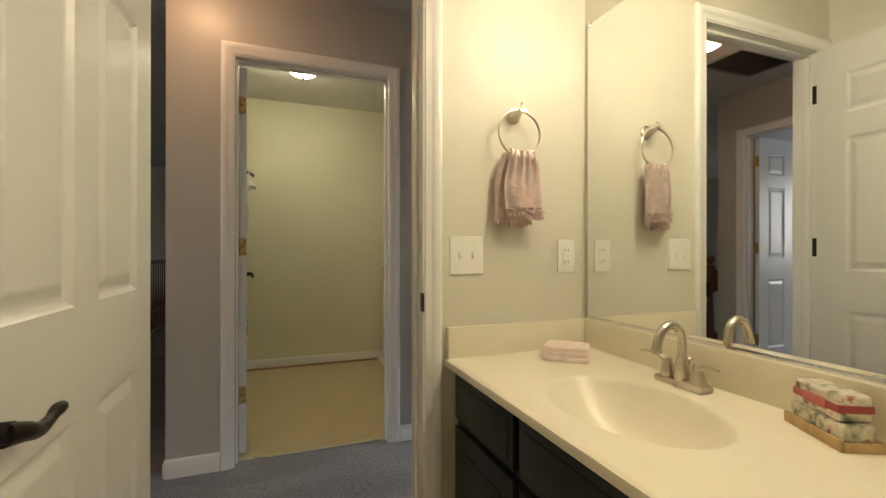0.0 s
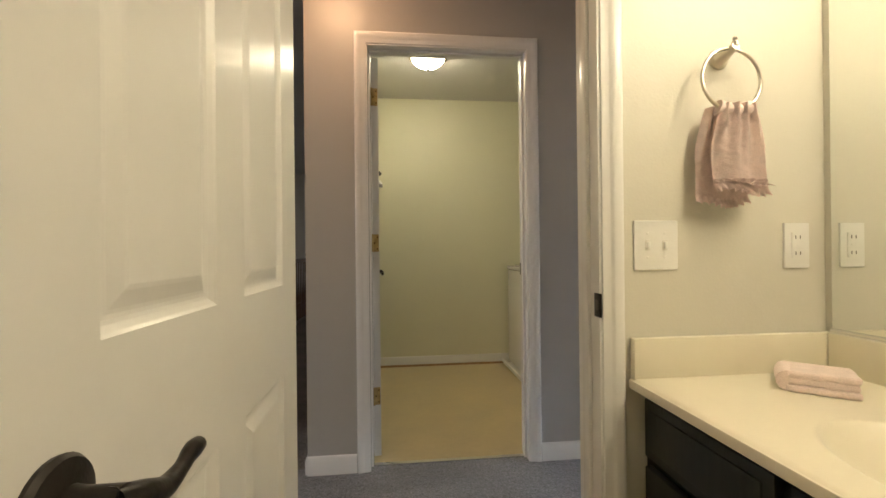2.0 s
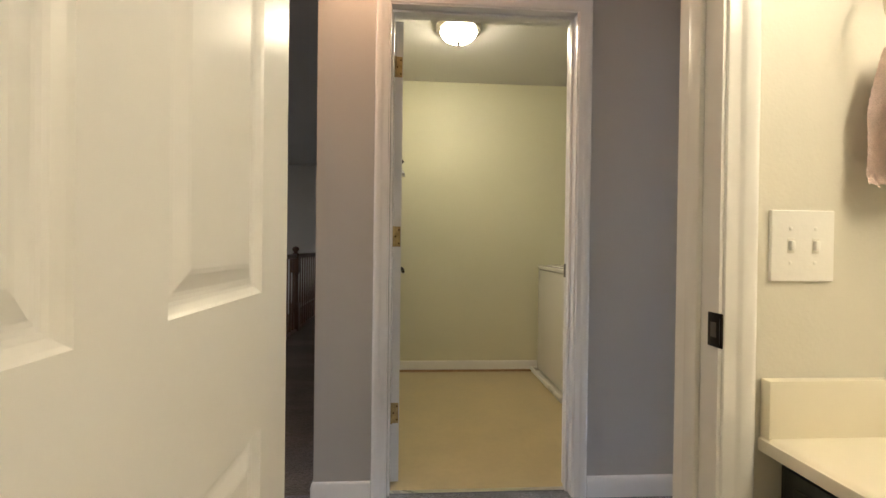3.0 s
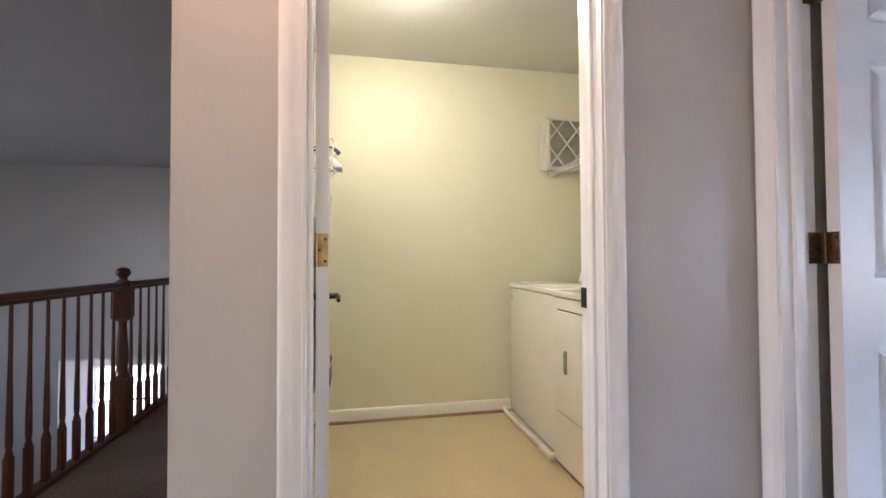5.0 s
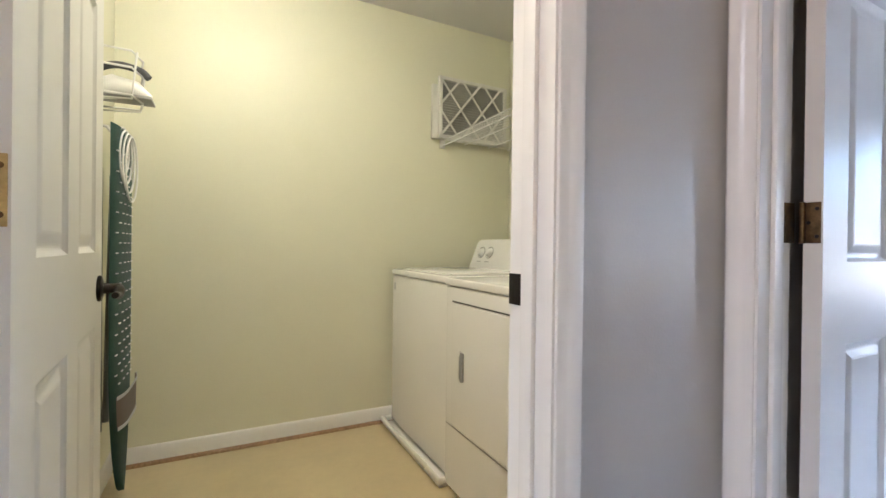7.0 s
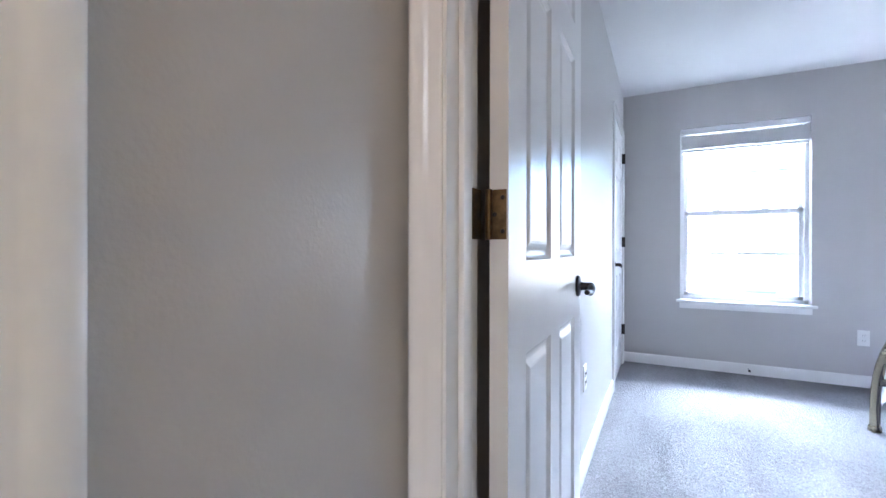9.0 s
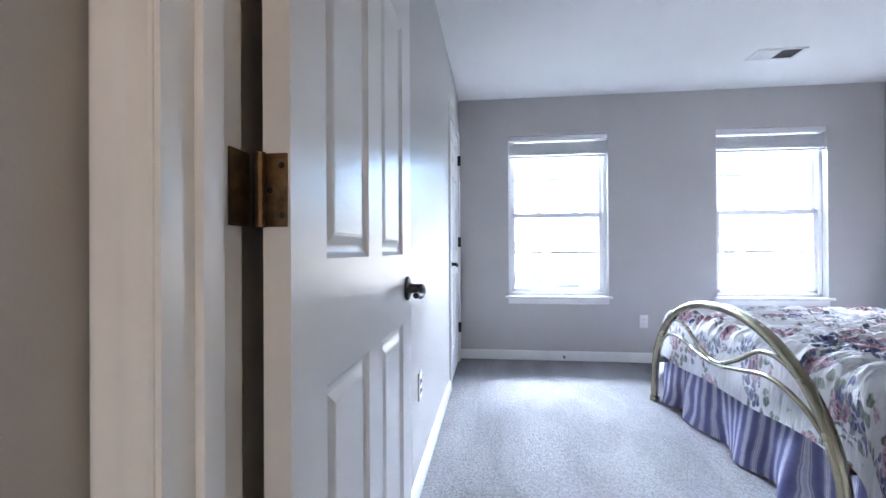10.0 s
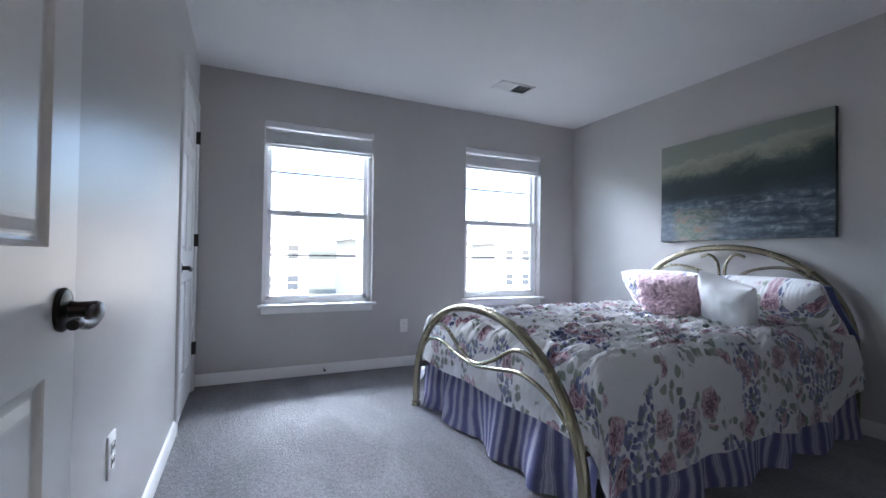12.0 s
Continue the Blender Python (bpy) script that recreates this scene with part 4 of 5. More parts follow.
part("fold", tube([(-0.050, -0.042, 0.019), (-0.051, 0.0, 0.020), (-0.050, 0.042, 0.019)], 0.0185, 16), PINK, wc, local=True)

sg = thing("soap_set", (1.152, 0.757, VZ), "wrapped soap bars tied with red ribbon on a small pine tray", "soap", rz=-27)
tray = part("tray", bx((-0.033, -0.070, 0.002), (0.033, 0.070, 0.010), 0.002), PALEWOOD, sg, "pale pine tray", local=True)
for s in (-1, 1):
    part("tray_side", bx((s * 0.033 - 0.003, -0.072, 0), (s * 0.033 + 0.003, 0.072, 0.021), 0.002), PALEWOOD, tray, local=True)
    part("tray_end", bx((-0.030, s * 0.070 - 0.003, 0), (0.030, s * 0.070 + 0.003, 0.017), 0.002), PALEWOOD, tray, local=True)
for k in (-1, 1):
    part("soap_bar", bx((-0.029, k * 0.033 - 0.032, 0.010), (0.029, k * 0.033 + 0.032, 0.046), 0.008, 3), WRAP, sg, "soap bar in printed paper", local=True)
top_bar = part("soap_bar", bx((-0.027, -0.056, 0.046), (0.029, 0.056, 0.094), 0.009, 3), WRAP, sg, "soap bar in printed paper", local=True)
part("ribbon", bx((-0.029, -0.058, 0.062), (0.031, 0.058, 0.077), 0.004), RIBBON, sg, "red ribbon", local=True)
part("paper_label", bx((-0.0305, -0.030, 0.060), (-0.028, 0.026, 0.079), 0.001), LABELP, top_bar, "faded pink paper label", local=True)

mi = thing("wall_mirror", (XB - 0.012, 0.6, 0.845), "frameless wall mirror over the vanity with a chrome channel", "mirror")
part("glass", bx((XB - 0.018, -0.35, VZ + 0.106), (XB - 0.0125, YB - 0.022, 1.90), 0.0008), MIRROR, mi, smooth=False)
part("channel", bx((XB - 0.022, -0.35, VZ + 0.100), (XB - 0.013, YB - 0.020, VZ + 0.110), 0.001), CHROME, mi, "chrome bottom channel")
for y in (YB - 0.03, 0.4):
    part("clip", bx((XB - 0.022, y - 0.008, 1.892), (XB - 0.0125, y + 0.008, 1.908), 0.002), CHROME, mi)

vl = thing("vanity_light", (XB - 0.013, 0.76, 2.06), "brushed nickel vanity light with frosted globes", "wall lamp")
part("back_plate", bx((XB - 0.035, 0.38, 2.03), (XB - 0.013, 1.14, 2.12), 0.006), NICKEL, vl)
for k in (0.46, 0.76, 1.06):
    part("arm", tube([(XB - 0.03, k, 2.075), (XB - 0.10, k, 2.085), (XB - 0.115, k, 2.065)], 0.010, 10), NICKEL, vl)
    part("globe", lathe(((0.02, 0.0), (0.045, -0.015), (0.062, -0.05), (0.062, -0.075), (0.045, -0.11), (0.0, -0.125)), 20, pose(XB - 0.115, k, 2.065)), LAMPV, vl, "lit frosted glass globe")


# ---- hall and landing ----
def dome_light(x, y, r, mat, label):
    d = thing("ceiling_light", (x, y, H), label, "ceiling light", "flush ceiling lights")
    part("pan", lathe(((r * 1.22, 0.0), (r * 1.25, -0.018), (r * 1.18, -0.034), (r * 1.0, -0.036)), 36, pose(x, y, H)), NICKEL, d, "nickel ceiling pan")
    prof = [(r * math.cos(a), -0.030 - r * 0.62 * math.sin(a)) for a in [math.pi / 2 * k / 9 for k in range(10)]]
    part("glass_bowl", lathe(prof[:-1] + [(0.004, prof[-1][1])], 36, pose(x, y, H)), mat, d, "lit frosted glass bowl")
    zb = H - 0.030 - r * 0.62
    part("finial", lathe(((0.002, 0.004), (0.013, 0.0), (0.014, -0.004), (0.006, -0.008), (0.009, -0.014), (0.006, -0.021), (0.001, -0.024)), 16, pose(x, y, zb)), BRONZE, d, "dark finial")


dome_light(0.335, 3.54, 0.116, LAMP, "flush ceiling light with a lit frosted bowl")
dome_light(-0.20, 2.20, 0.125, LAMPH, "flush hall ceiling light with a lit frosted bowl")


def ceiling_vent(x0, x1, y0, y1, n, along, label, split=False):
    v = thing("ceiling_vent", ((x0 + x1) / 2, (y0 + y1) / 2, H), label, "vent")
    part("backing", bx((x0 + 0.01, y0 + 0.01, H - 0.003), (x1 - 0.01, y1 - 0.01, H - 0.0005)), DUCTSHADE, v, smooth=False)
    fr = bx((x0, y0, H - 0.010), (x1, y0 + 0.018, H - 0.0005), 0.003)
    bx((x0, y1 - 0.018, H - 0.010), (x1, y1, H - 0.0005), 0.003, bm=fr)
    bx((x0, y0, H - 0.010), (x0 + 0.018, y1, H - 0.0005), 0.003, bm=fr)
    bx((x1 - 0.018, y0, H - 0.010), (x1, y1, H - 0.0005), 0.003, bm=fr)
    if split:
        bx((x0, (y0 + y1) / 2 - 0.006, H - 0.010), (x1, (y0 + y1) / 2 + 0.006, H - 0.0005), 0.002, bm=fr)
    part("frame", fr, GRILLE if not split else WHITE, v)
    lo, hi = (y0, y1) if along == "x" else (x0, x1)
    for k in range(n):
        c = lo + 0.02 + (hi - lo - 0.04) * (k + 0.5) / n
        tilt = 38 if (not split or c > (lo + hi) / 2) else -38
        w = (x1 - x0 if along == "x" else y1 - y0) - 0.03
        m = pose(((x0 + x1) / 2) if along == "x" else c, c if along == "x" else (y0 + y1) / 2, H - 0.007, tilt if along == "x" else 0, 0 if along == "x" else tilt, 0)
        q = (w / 2, 0.006, 0.0006) if along == "x" else (0.006, w / 2, 0.0006)
        part("slat", bx([-i for i in q], q, m=m), GRILLE if not split else WHITE, v, smooth=False)


ceiling_vent(-1.15, -0.62, 2.24, 2.56, 18, "x", "grey metal return air grille in the hall ceiling", False)

rl = thing("stair_railing", (-1.38, 4.6, 0), "dark cherry stair railing with turned balusters", "railing")
RX = -1.38


def sq_turned(x, y, s, prof, zs, name, parent, mat=DARKWOOD):
    bm = bx((x - s, y - s, zs[0]), (x + s, y + s, zs[1]), 0.004)
    lathe(prof, 14, pose(x, y, 0), bm)
    if len(zs) > 2:
        bx((x - s, y - s, zs[2]), (x + s, y + s, zs[3]), 0.006, bm=bm)
    return part(name, bm, mat, parent)


def newel(y):
    return sq_turned(RX, y, 0.047, ((0.044, 0.33), (0.046, 0.345), (0.034, 0.365), (0.030, 0.40), (0.036, 0.44), (0.033, 0.52), (0.022, 0.66), (0.024, 0.685), (0.040, 0.70), (0.040, 0.72), (0.040, 0.90), (0.046, 0.925), (0.046, 0.94), (0.026, 0.95), (0.022, 0.962), (0.040, 0.985), (0.042, 1.0), (0.034, 1.02), (0.012, 1.03), (0.001, 1.032)), (0.0, 0.335, 0.71, 0.91), "newel_post", rl)


for y in (3.06, 4.60, 6.2, 7.9):
    newel(y)
for a, b in ((3.105, 4.555), (4.645, 6.155), (6.245, 7.855)):
    bm = bx((RX - 0.022, a, 0.885), (RX + 0.022, b, 0.905), 0.004)
    bx((RX - 0.032, a, 0.903), (RX + 0.032, b, 0.938), 0.012, 3, bm=bm)
    part("handrail", bm, DARKWOOD, rl)
    part("shoe_rail", bx((RX - 0.035, a, 0.0), (RX + 0.035, b, 0.024), 0.006), DARKWOOD, rl)
    n = round((b - a) / 0.114)
    for k in range(n):
        y = a + (b - a) * (k + 0.5) / n
        sq_turned(RX, y, 0.0145, ((0.013, 0.23), (0.0155, 0.245), (0.010, 0.26), (0.0135, 0.29), (0.013, 0.36), (0.0085, 0.62), (0.0075, 0.89)), (0.02, 0.235), "baluster", rl)

pic = thing("picture_frame", (-5.2, 8.48, -1.3), "dark framed picture on the stairwell wall", "picture")
part("frame", bx((-5.35, 8.465, -1.75), (-4.93, 8.498, -1.05), 0.01), DARKWOOD, pic)
part("print", bx((-5.30, 8.460, -1.69), (-4.98, 8.466, -1.11)), CARD, pic, "pale print", smooth=False)


# ---- windows ----
def window(name, axis, c, depth, u0, u1, z0, z1, blind, grid=1, inside=-1):
    """A double-hung window in an opening; c: room face, the frame sits towards the outside."""
    w = tagged(new(name), "white vinyl double-hung window" + (" with a raised blind" if blind else ""), "window", kind="structure")
    def P(ua, ub, na, nb, za, zb, bev, bm=None):
        n0, n1 = sorted((c - inside * na, c - inside * nb))
        return bx((n0, ua, za) if axis == "x" else (ua, n0, za), (n1, ub, zb) if axis == "x" else (ub, n1, zb), bev, bm=bm)
    f = 0.030
    fr = P(u0, u0 + f, 0.07, depth, z0, z1, 0.003)
    P(u1 - f, u1, 0.07, depth, z0, z1, 0.003, fr)
    P(u0, u1, 0.07, depth, z1 - f, z1, 0.003, fr)
    P(u0, u1, 0.07, depth, z0, z0 + f, 0.003, fr)
    part("window_frame", fr, VINYLW, w)
    zm = z0 + (z1 - z0) * 0.505
    for zlo, zhi, na, nb in ((z0 + f, zm + 0.022, 0.078, 0.105), (zm - 0.020, z1 - f, 0.108, 0.135)):
        s = 0.036
        low = na < 0.1
        sw = (u0 + f, u1 - f)
        bm = P(sw[0], sw[0] + s, na, nb, zlo, zhi, 0.003)
        P(sw[1] - s, sw[1], na, nb, zlo, zhi, 0.003, bm)
        P(sw[0], sw[1], na, nb, zlo, zlo + s, 0.003, bm)
        P(sw[0], sw[1], na, nb, zhi - s, zhi, 0.003, bm)
        sash = part("sash", bm, VINYLW, w)
        g = part("pane", P(sw[0] + s, sw[1] - s, (na + nb) / 2 - 0.002, (na + nb) / 2 + 0.002, zlo + s, zhi - s, 0), GLASS, sash, smooth=False)
        g.visible_shadow = False
        zc = (zlo + zhi) / 2
        part("muntin", P(sw[0] + s, sw[1] - s, (na + nb) / 2 - 0.005, (na + nb) / 2 + 0.005, zc - 0.008, zc + 0.008, 0.001), VINYLW, sash)
        if low:
            for k in (0.3, 0.7):
                uc = sw[0] + (sw[1] - sw[0]) * k
                part("sash_lock", P(uc - 0.025, uc + 0.025, na + 0.004, nb, zhi, zhi + 0.012, 0.004), VINYLW, sash)
                part("lift", P(uc - 0.045, uc + 0.045, na - 0.010, na + 0.002, zlo + 0.010, zlo + 0.022, 0.004), VINYLW, sash)
    if blind:
        part("window_sill", P(u0 - 0.03, u1 + 0.03, -0.045, 0.072, z0 - 0.020, z0 + 0.002, 0.006), WHITE, w, "white wooden window stool")
        part("apron", P(u0 - 0.004, u1 + 0.004, -0.013, 0.001, z0 - 0.072, z0 - 0.021, 0.004), WHITE, w)
        b = part("blind", P(u0 + 0.004, u1 - 0.004, 0.006, 0.056, z1 - 0.050, z1 - 0.003, 0.004), SLAT, w, "raised white blind with stacked slats")
        for k in range(24):
            zz = z1 - 0.068 - k * 0.0048
            part("slat", P(u0 + 0.010, u1 - 0.010, 0.010 + 0.003 * (k % 2), 0.055 + 0.002 * ((k * 7) % 3), zz - 0.0014, zz + 0.0014, 0), SLAT, b, smooth=False)
        part("bottom_rail", P(u0 + 0.010, u1 - 0.010, 0.012, 0.052, z1 - 0.205, z1 - 0.187, 0.004), SLAT, b)
        part("cord", P(u1 - 0.14, u1 - 0.137, 0.004, 0.007, z1 - 0.30, z1 - 0.05, 0), SLAT, b, smooth=False)
    return w


for k, (a, b) in enumerate(WIN):
    window(f"window_{k + 1}", "x", XW, 0.15, a, b, *WZ, True)
window("window_3", "x", -4.5, 0.1, 1.3, 1.9, 1.0, 2.0, False, inside=1)
window("window_4", "y", 11.0, 0.15, -5.05, -3.75, -2.4, -0.95, False)
window("window_5", "y", 11.0, 0.15, -3.3, -1.2, -2.4, -0.75, False)


# ---- laundry ----
ws = thing("washing_machine", (1.46, 4.07, 0.03), "white top-loading washing machine in a drain pan", "washing machine")
part("body", bx((1.118, 3.715, 0.035), (1.79, 4.405, 0.872), 0.012, 3), ENAMEL, ws)
part("top", bx((1.112, 3.712, 0.874), (1.79, 4.408, 0.906), 0.012, 3), ENAMEL, ws)
part("lid", bx((1.17, 3.77, 0.904), (1.60, 4.35, 0.914), 0.006, 2), ENAMEL, ws)
part("badge", bx((1.1165, 4.355, 0.79), (1.119, 4.375, 0.83), 0.001), GREYPL, ws)


def console(y0, y1, parent, x0=1.62, x1=1.79, z0=0.905, z1=1.085):
    bm = bmesh.new()
    prof = ((x0, z0), (x0 + 0.004, z0 + 0.02), (x0 + 0.06, z1 - 0.02), (x0 + 0.085, z1), (x1 - 0.01, z1), (x1, z1 - 0.02), (x1, z0))
    e = [[bm.verts.new((x, y, z)) for x, z in prof] for y in (y0, y1)]
    for k in range(len(prof)):
        bm.faces.new((e[0][k], e[0][(k + 1) % len(prof)], e[1][(k + 1) % len(prof)], e[1][k]))
    for q in e:
        bm.faces.new(q)
    bmesh.ops.bevel(bm, geom=bm.edges[:], offset=0.006, segments=2, affect="EDGES")
    c = part("console", bm, ENAMEL, parent, "white control console")
    for y in (y1 - 0.10, y1 - 0.19, y0 + 0.12):
        m = pose(x0 + 0.032, y, z0 + 0.10, 0, -70, 0)
        part("dial", lathe(((0.030, 0), (0.028, 0.004), (0.022, 0.014), (0.018, 0.022), (0.0, 0.024)), 22, m), ENAMEL, c, "white control dial with grey ring")
        part("dial_ring", tube([m @ Vector((0.035 * math.cos(a), 0.035 * math.sin(a), 0.002)) for a in [2 * math.pi * k / 24 for k in range(24)]], 0.0022, 6, closed=True), GREYPL, c)
        part("caption", bx((-0.001, -0.022, 0.0), (0.003, 0.022, 0.002), m=pose(x0 + 0.010, y, z0 + 0.045, 0, -70, 0)), GREYPL, c, smooth=False)


console(3.73, 4.39, ws)
pan = thing("drain_pan", (1.46, 4.07, 0), "white plastic washer drain pan on the floor", "drain pan")
part("floor_plate", bx((1.075, 3.685, 0.001), (1.85, 4.430, 0.012), 0.003), PLASTIC, pan)
part("rim", tube([(1.075, 3.685, 0.030), (1.85, 3.685, 0.030), (1.85, 4.43, 0.030), (1.075, 4.43, 0.030)], 0.016, 10, closed=True), PLASTIC, pan)
dr = thing("clothes_dryer", (1.46, 3.35, 0), "white front-loading clothes dryer beside the washer", "dryer")
part("body", bx((1.100, 2.995, 0.02), (1.79, 3.690, 0.870), 0.012, 3), ENAMEL, dr)
part("top", bx((1.094, 2.992, 0.872), (1.79, 3.694, 0.905), 0.012, 3), ENAMEL, dr)
door = part("door", bx((1.088, 3.06, 0.30), (1.104, 3.615, 0.805), 0.008, 3), ENAMEL, dr, "white dryer door with a recessed grip")
part("seam", bx((1.0985, 3.04, 0.806), (1.1015, 3.63, 0.812)), SEAM, dr, smooth=False)
part("grip", tube([(1.088, 3.52, 0.505), (1.083, 3.52, 0.52), (1.083, 3.52, 0.60), (1.088, 3.52, 0.615)], 0.011, 12), GREYPL, door, "grey recessed grip")
part("grip_edge", bx((1.080, 3.530, 0.50), (1.090, 3.540, 0.62), 0.003), ENAMEL, door)
part("kick_seam", bx((1.0985, 3.01, 0.284), (1.1010, 3.68, 0.287)), GREYPL, dr, smooth=False)
part("toe", bx((1.12, 3.01, 0.0), (1.78, 3.68, 0.022)), SEAM, dr, smooth=False)
console(3.01, 3.68, dr)

sh = thing("wire_shelf", (1.72, 4.0, 1.70), "white coated wire shelf on the laundry wall", "shelf")
part("rods", (lambda bm: [tube([(x, 2.78, z), (x, YK - 0.002, z)], 0.0032, 6, bm) for x, z in ((1.455, 1.700), (1.455, 1.668), (1.62, 1.697), (1.80, 1.697), (1.955, 1.697))] and bm)(bmesh.new()), WIRE, sh)
for k in range(66):
    y = 2.80 + k * 0.0252
    part("cross_wire", tube([(1.958, y, 1.700), (1.456, y, 1.703), (1.453, y, 1.668)], 0.0016, 5, caps=False), WIRE, sh)
part("end_bracket", bx((1.440, YK - 0.012, 1.655), (1.475, YK, 1.715), 0.003), WIRE, sh)
part("support_strut", tube([(1.458, 3.55, 1.69), (1.962, 3.55, 1.40)], 0.006, 8), WIRE, sh)

fl = thing("air_filter", (1.66, 4.42, 1.705), "pleated white furnace air filter standing on the wire shelf", "air filter")
FX0, FX1, FZ0, FZ1, FY = 1.405, 1.90, 1.706, 2.085, 4.40
fr = bx((FX0, FY, FZ0), (FX1, FY + 0.025, FZ0 + 0.022), 0.002)
for a, b in (((FX0, FY, FZ1 - 0.022), (FX1, FY + 0.025, FZ1)), ((FX0, FY, FZ0), (FX0 + 0.022, FY + 0.025, FZ1)), ((FX1 - 0.022, FY, FZ0), (FX1, FY + 0.025, FZ1))):
    bx(a, b, 0.002, bm=fr)
part("card_frame", fr, CARD, fl)
part("pleats", sheet(2, 44, lambda u, v: (Vector((FX0 + 0.015 + (FX1 - FX0 - 0.03) * u, FY + 0.005 + 0.018 * (round(v * 44) % 2), FZ0 + 0.015 + (FZ1 - FZ0 - 0.03) * v)), (u, v))), PLEAT, fl, smooth=False)
step = 0.155
for s in (-1, 1):
    for k in range(-3, 6):
        x0, z0 = FX0 + k * step, FZ0 if s > 0 else FZ1
        q = []
        for e in (0.0, 1.0):
            q.append((x0 + e * (FZ1 - FZ0) * 0.80, z0 + s * e * (FZ1 - FZ0)))
        lo = max(0.0, (FX0 - x0) / (q[1][0] - x0))
        hi = min(1.0, (FX1 - x0) / (q[1][0] - x0))
        if hi - lo > 0.05:
            pa = [(x0 + e * (q[1][0] - x0), FY + 0.002, z0 + e * (q[1][1] - z0)) for e in (lo, hi)]
            d = Vector(pa[1]) - Vector(pa[0])
            m = Matrix.Translation(pa[0]) @ Matrix.Rotation(-math.atan2(d.z, d.x), 4, "Y")
            part("lattice_strip", bx((0, -0.0015, -0.0065), (d.length, 0.0015, 0.0065), m=m), CARD, fl, smooth=False)
f2b = thing("spare_air_filter", (1.62, 4.445, 1.705), "second white furnace filter leaning behind the first", "air filter")
part("card_frame", bx((1.375, 4.432, 1.706), (1.87, 4.457, 2.04), 0.003), CARD, f2b)

ib = thing("ironing_board", (-0.12, 4.03, 0.1), "green ironing board hung upright on the laundry wall", "ironing board")


def board_outline(v):
    return 0.175 if v < 0.62 else 0.175 * math.cos((v - 0.62) / 0.38 * math.pi / 2) ** 0.6


BZ1, BZ0, BYC, BXF = 1.45, 0.10, 4.04, -0.105
part("cover", sheet(20, 60, lambda u, v: (Vector((BXF + 0.018 * (1 - (2 * u - 1) ** 4), BYC + (2 * u - 1) * max(0.004, board_outline(v)), BZ1 + (BZ0 - BZ1) * v)), (u, v)), 0.022), GREEN, ib, "green cotton cover")
part("band", sheet(16, 4, lambda u, v: (Vector((BXF + 0.0215 + 0.018 * (1 - (2 * u - 1) ** 4) - 0.018 + 0.018, BYC + (2 * u - 1) * (board_outline((BZ1 - (0.50 - 0.11 * v)) / (BZ1 - BZ0)) + 0.002), 0.50 - 0.11 * v)), (u, v)), 0.003), TAUPE, ib, "taupe and white printed band")
for z in (0.505, 0.392):
    part("band_edge", sheet(16, 1, lambda u, v: (Vector((BXF + 0.024 + 0.018 * (1 - (2 * u - 1) ** 4), BYC + (2 * u - 1) * (board_outline((BZ1 - z) / (BZ1 - BZ0)) + 0.003), z - 0.014 * v)), (u, v)), 0.002), WHITEC, ib)
bm = bmesh.new()
for r in range(24):
    for c in range(5):
        y, z = BYC - 0.13 + c * 0.065 + (0.03 if r % 2 else 0), 1.36 - r * 0.036
        e = 2 * (y - BYC) / 0.35
        x = BXF + 0.018 * (1 - e ** 4)
        bx((x - 0.002, y - 0.010, z - 0.0018), (x + 0.0035, y + 0.010, z + 0.0018), bm=bm)
part("printed_dashes", bm, WHITEC, ib, "white printed dashes", kind="stuff")
for y in (BYC - 0.10, BYC + 0.10):
    part("leg", tube([(BXF - 0.045, y, 1.30), (BXF - 0.052, y * 0.5 + BYC * 0.5, 0.35)], 0.010, 10), GREYPL, ib)
part("hanger_hook", tube([(-0.208, BYC, 1.47), (-0.15, BYC, 1.47), (-0.12, BYC, 1.43)], 0.006, 8), WIRE, ib)

ho = thing("iron_rest", (-0.15, 4.03, 1.570), "white wire iron holder on the wall", "iron holder")
for z in (1.570, 1.670, 1.730):
    part("loop", tube([(-0.208, BYC - 0.11, z), (-0.06, BYC - 0.10, z), (-0.04, BYC, z), (-0.06, BYC + 0.10, z), (-0.208, BYC + 0.11, z)], 0.004, 8), WIRE, ho)
for y in (-0.09, 0.09):
    part("upright", tube([(-0.205, BYC + y, 1.550), (-0.205, BYC + y, 1.790)], 0.005, 8), WIRE, ho)
    part("rest_bar", tube([(-0.205, BYC + y, 1.550), (-0.06, BYC + y, 1.560), (-0.045, BYC + y, 1.730)], 0.004, 8), WIRE, ho)
ir = thing("clothes_iron", (-0.10, 4.03, 1.575), "white and grey clothes iron in its wall holder", "iron")
part("soleplate", bx((-0.19, BYC - 0.055, 1.576), (-0.005, BYC + 0.055, 1.588), 0.004), GREYPL, ir, "grey soleplate")
part("body", tube([(-0.18, BYC, 1.605), (-0.13, BYC, 1.620), (-0.06, BYC, 1.615), (-0.012, BYC, 1.595)], [0.036, 0.045, 0.036, 0.010], 16), PLASTIC, ir)
part("handle", tube(bez([(-0.17, BYC, 1.635), (-0.175, BYC, 1.680), (-0.12, BYC, 1.705), (-0.05, BYC, 1.695), (-0.02, BYC, 1.670)], 6), 0.013, 12), SEAM, ir, "dark grey handle")
part("dial", lathe(((0.012, 0), (0.012, 0.008), (0, 0.009)), 12, pose(-0.03, BYC, 1.670)), SEAM, ir)
co = thing("power_cord", (-0.06, 4.0, 1.30), "coiled pale iron cord hanging from the holder", "cord")
